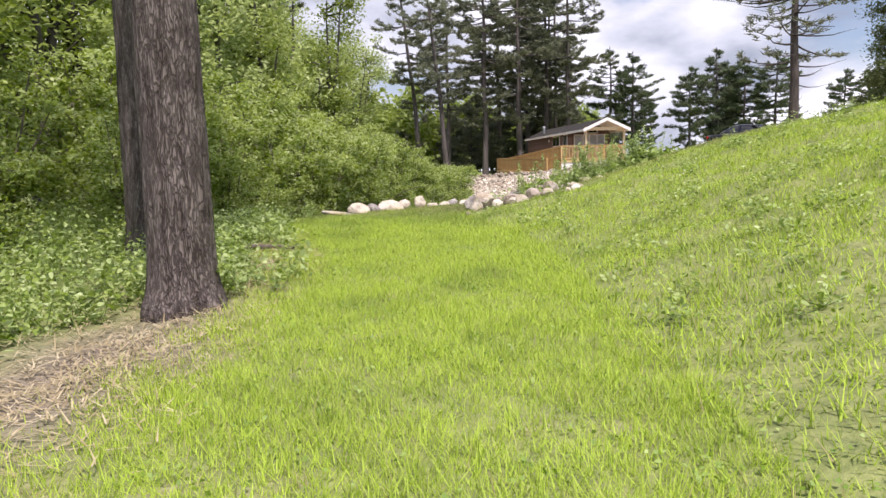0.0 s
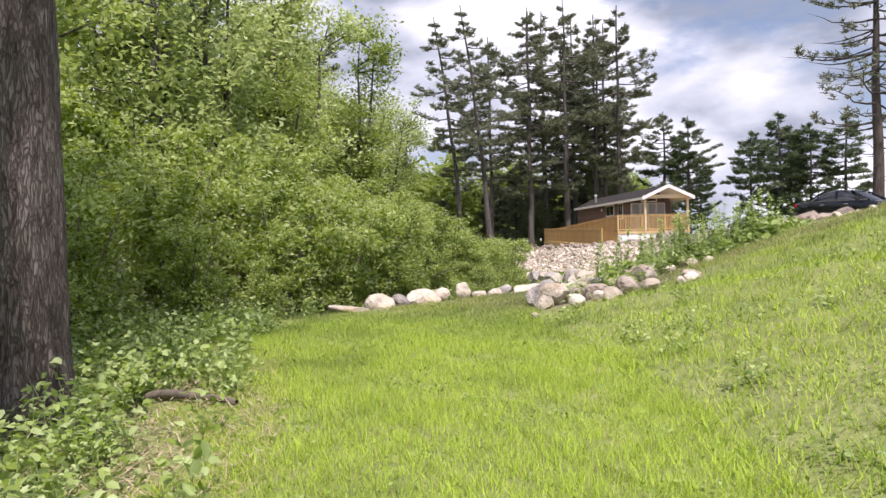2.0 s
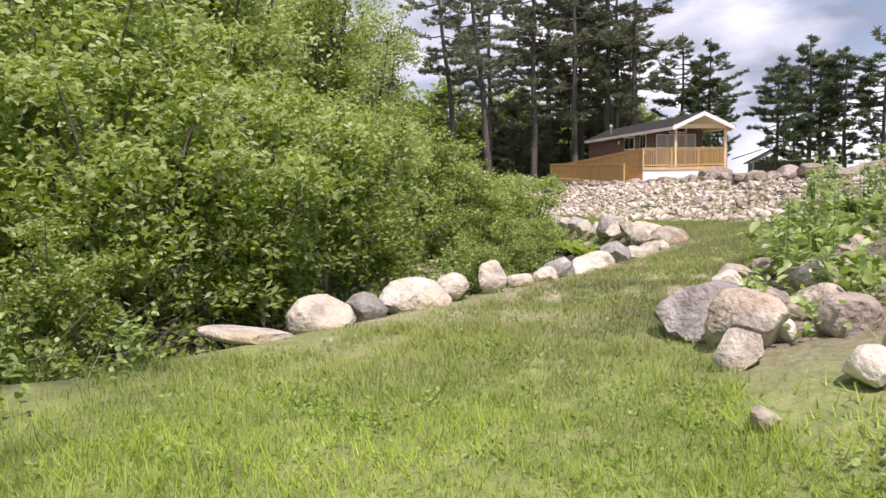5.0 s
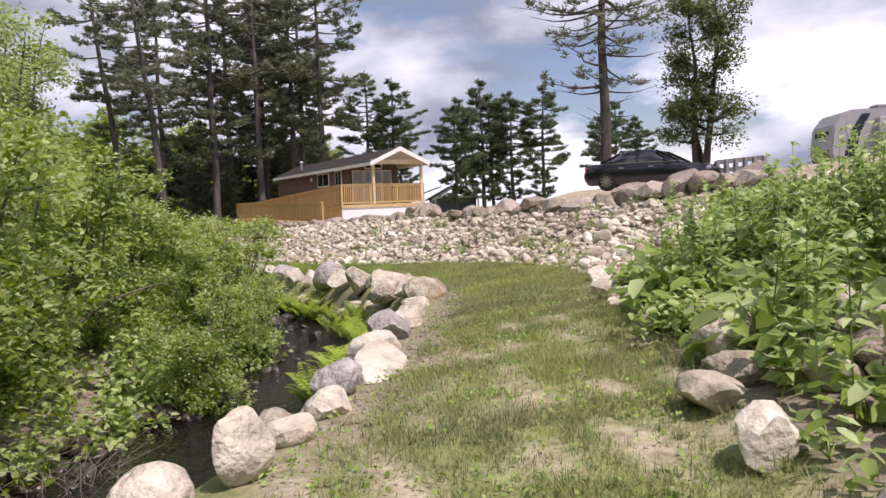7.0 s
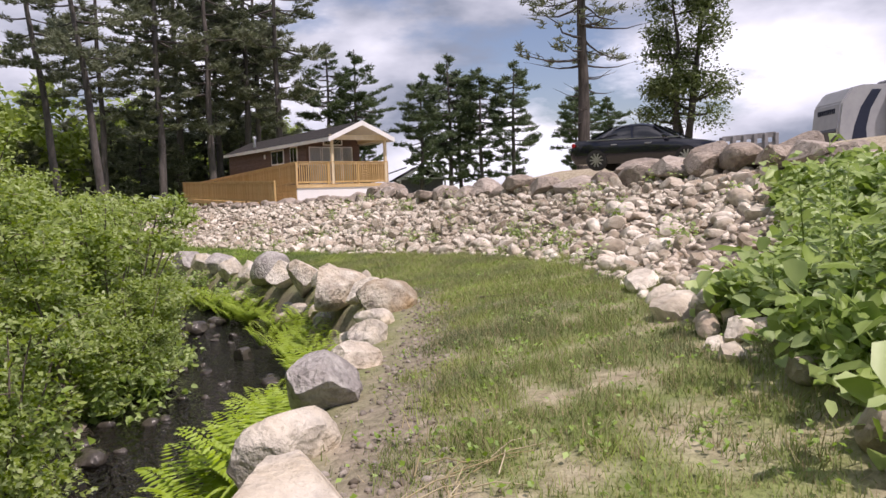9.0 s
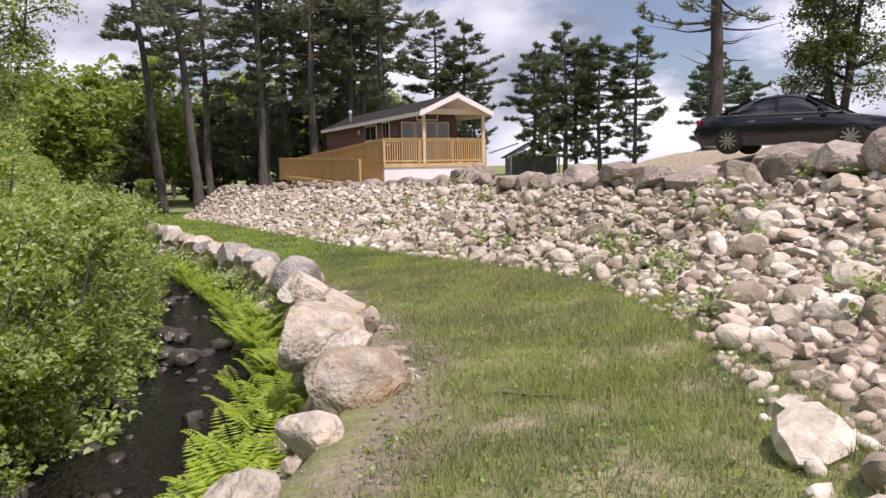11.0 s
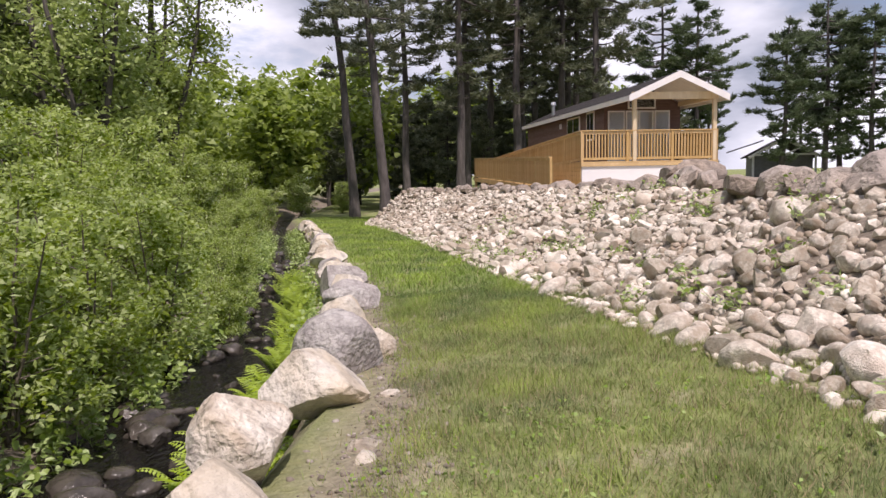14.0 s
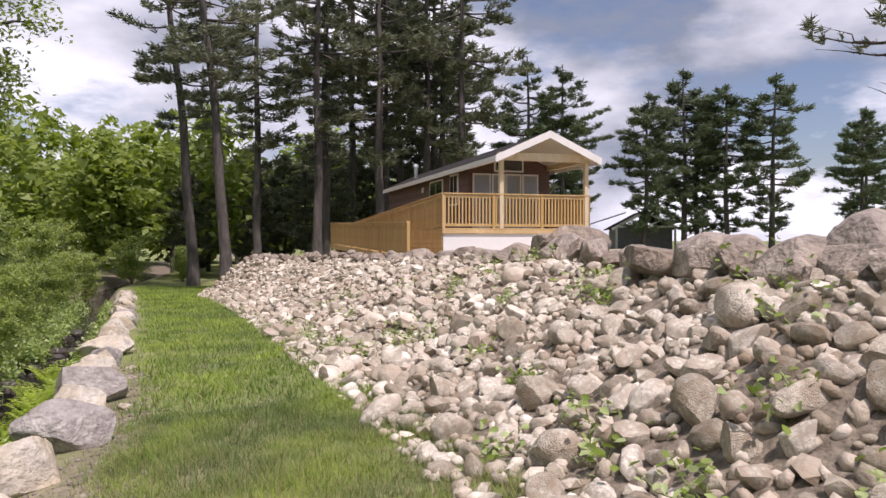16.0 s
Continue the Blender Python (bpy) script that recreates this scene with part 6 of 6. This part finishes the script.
    tagged(new("weed_stems", raw_mesh("weed_stems", *joined(wood), M_WEED)), "thin green stems of the weeds", "weeds", kind="stuff")


def fern_meshes(seed):
    rng = np.random.default_rng(seed)
    quads = []
    for _ in range(13):
        az, L = rng.uniform(0, 6.283), rng.uniform(0.4, 0.7)
        s = np.linspace(0.12, 1, 15)
        d = np.array([math.cos(az), math.sin(az)])
        line = np.stack([d[0] * L * s * 0.7, d[1] * L * s * 0.7, L * (1.35 * s - 0.6 * s ** 2.4)], 1)
        w = np.array([-d[1], d[0], 0])
        for p, t in zip(line, s):
            ln = 0.13 * math.sin(math.pi * min(1, 0.15 + t * 0.83)) + 0.015
            for sg in (-1, 1):
                tip = p + sg * w * ln + np.array([d[0], d[1], -0.3]) * ln * 0.3
                m = (p + tip) / 2
                o = np.array([d[0], d[1], 0.1]) * 0.016
                quads.append(np.array([p, m + o, tip, m - o]))
    v = np.concatenate(quads)
    return raw_mesh("fronds", v, np.arange(len(v)).reshape(-1, 4), M_FERN)


FERNS = [fern_meshes(k) for k in range(3)]
rng = np.random.default_rng(8)
for k in range(120):
    y = rng.uniform(21.5, 42)
    x = float(LEFT(y)) - rng.uniform(0.42, 1.05)
    s = rng.uniform(0.6, 1.1)
    ob = thing("fern", "bright green fern growing on the brook bank", "fern", "ferns on the bank", m=pose(U * x, U * y, float(max(ground_z(x, y), U * WATER_Z(y) - 0.43)) - 0.02, 0, 0, rng.uniform(0, 360)) @ Matrix.Diagonal((s, s, s, 1)))
    part("fronds", FERNS[k % 3], None, ob)

def build_straw():
    """Dry needles and stalks round the old pine and along the lawn's edge."""
    rng = np.random.default_rng(44)
    n = 9000
    x = np.concatenate([rng.normal(-2.75, 0.45, 4000), rng.normal(-2.9, 0.6, 5000)])
    y = np.concatenate([rng.normal(5.0, 1.2, 4000), rng.normal(9.2, 1.6, 5000)])
    k = x < LEFT(y) + 0.25
    x, y = x[k], y[k]
    n = len(x)
    c = np.stack([U * x, U * y, ground_z(x, y) + rng.uniform(0.005, 0.06, n)], 1)
    az = rng.uniform(0, 6.28, n)
    d = np.stack([np.cos(az), np.sin(az), rng.normal(0, 0.25, n)], 1) * rng.uniform(0.06, 0.2, (n, 1))
    w = np.stack([-np.sin(az), np.cos(az), 0 * az], 1) * 0.006
    v = np.stack([c - w, c + w, c + d], 1).reshape(-1, 3)
    tagged(new("straw", raw_mesh("straw", v, np.arange(3 * n).reshape(-1, 3), M_DRY)), "dry straw and fallen needles by the old pine", "straw", kind="stuff")
    ob = thing("fallen_branch", "fallen grey branch lying in the weeds", "branch", m=pose(0, 0, 0))
    a, b = (-3.6, 10.6), (-2.7, 10.1)
    pts = [(U * (a[0] + (b[0] - a[0]) * t), U * (a[1] + (b[1] - a[1]) * t), float(ground_z(a[0] + (b[0] - a[0]) * t, a[1] + (b[1] - a[1]) * t)) + 0.06) for t in np.linspace(0, 1, 7)]
    part("branch", raw_mesh("branch", *tube_arrays(pts, np.linspace(0.05, 0.025, 7), 8), M_TWIG, True), None, ob)
    ob = thing("fallen_stick", "thin dry stick lying on the grass", "stick", m=pose(0, 0, 0))
    pts = [(U * x2, U * y2, float(ground_z(x2, y2)) + 0.03) for x2, y2 in ((2.51, 24.66), (2.6, 24.46), (2.72, 24.31))]
    rng = np.random.default_rng(45)
    for cx, cy, turn in ((0.05, 20.05, 35), (0.3, 20.2, 20), (-0.25, 19.75, 60)):
        twigs = []
        for k in range(9):
            a2 = radians(turn) + rng.normal(0, 0.6)
            p = np.array([rng.normal(0, 0.12), rng.normal(0, 0.12), 0.03])
            d = np.array([math.cos(a2), math.sin(a2), 0.0]) * rng.uniform(0.15, 0.4)
            twigs.append(tube_arrays([p, p + d * 0.5 + np.array([0, 0, 0.03]), p + d + np.array([rng.normal(0, 0.03), rng.normal(0, 0.03), 0.01])], [0.004, 0.003, 0.002], 5))
        tw = thing("fallen_twig", "bunch of thin fallen twigs on the worn grass", "twig", "fallen twigs", m=pose(U * cx, U * cy, float(ground_z(cx, cy))))
        tagged(part("twig_tangle", raw_mesh("twig_tangle", *joined(twigs), M_DRY, True), None, tw), kind="stuff")
    part("stick", raw_mesh("stick", *tube_arrays(pts, [0.012, 0.01, 0.006], 6), M_TWIG, True), None, ob)


def build_clover():
    """Small round-leaved weeds low in the turf, in drifts."""
    rng = np.random.default_rng(66)
    n = 90000
    y = rng.uniform(0.8, 30, n)
    x = LEFT(y) + 0.2 + rng.random(n) * (np.where(y < 14, np.minimum(CREST(y), 5.5), RIGHT(y)) - LEFT(y) - 0.2)
    drift = wobble(x, y, 0.5, 41) + 0.8 * wobble(x, y, 0.2, 42)
    k = rng.random(n) < np.clip(0.12 + 0.9 * smooth(0.15, 0.9, drift), 0, 1) * np.where(y < 15, 1.0, 0.35)
    x, y = x[k], y[k]
    c = np.stack([U * x, U * y, ground_z(x, y) + rng.uniform(0.015, 0.06, len(x))], 1)
    tagged(new("clover", raw_mesh("clover", *leaf_arrays(rng, c, 0.036, 0.026, droop=0.1), M_CLOVER)), "small round-leaved weeds scattered through the turf", "weeds", kind="stuff")


build_straw()
build_weeds()
build_clover()
slope_rocks()
build_grass()
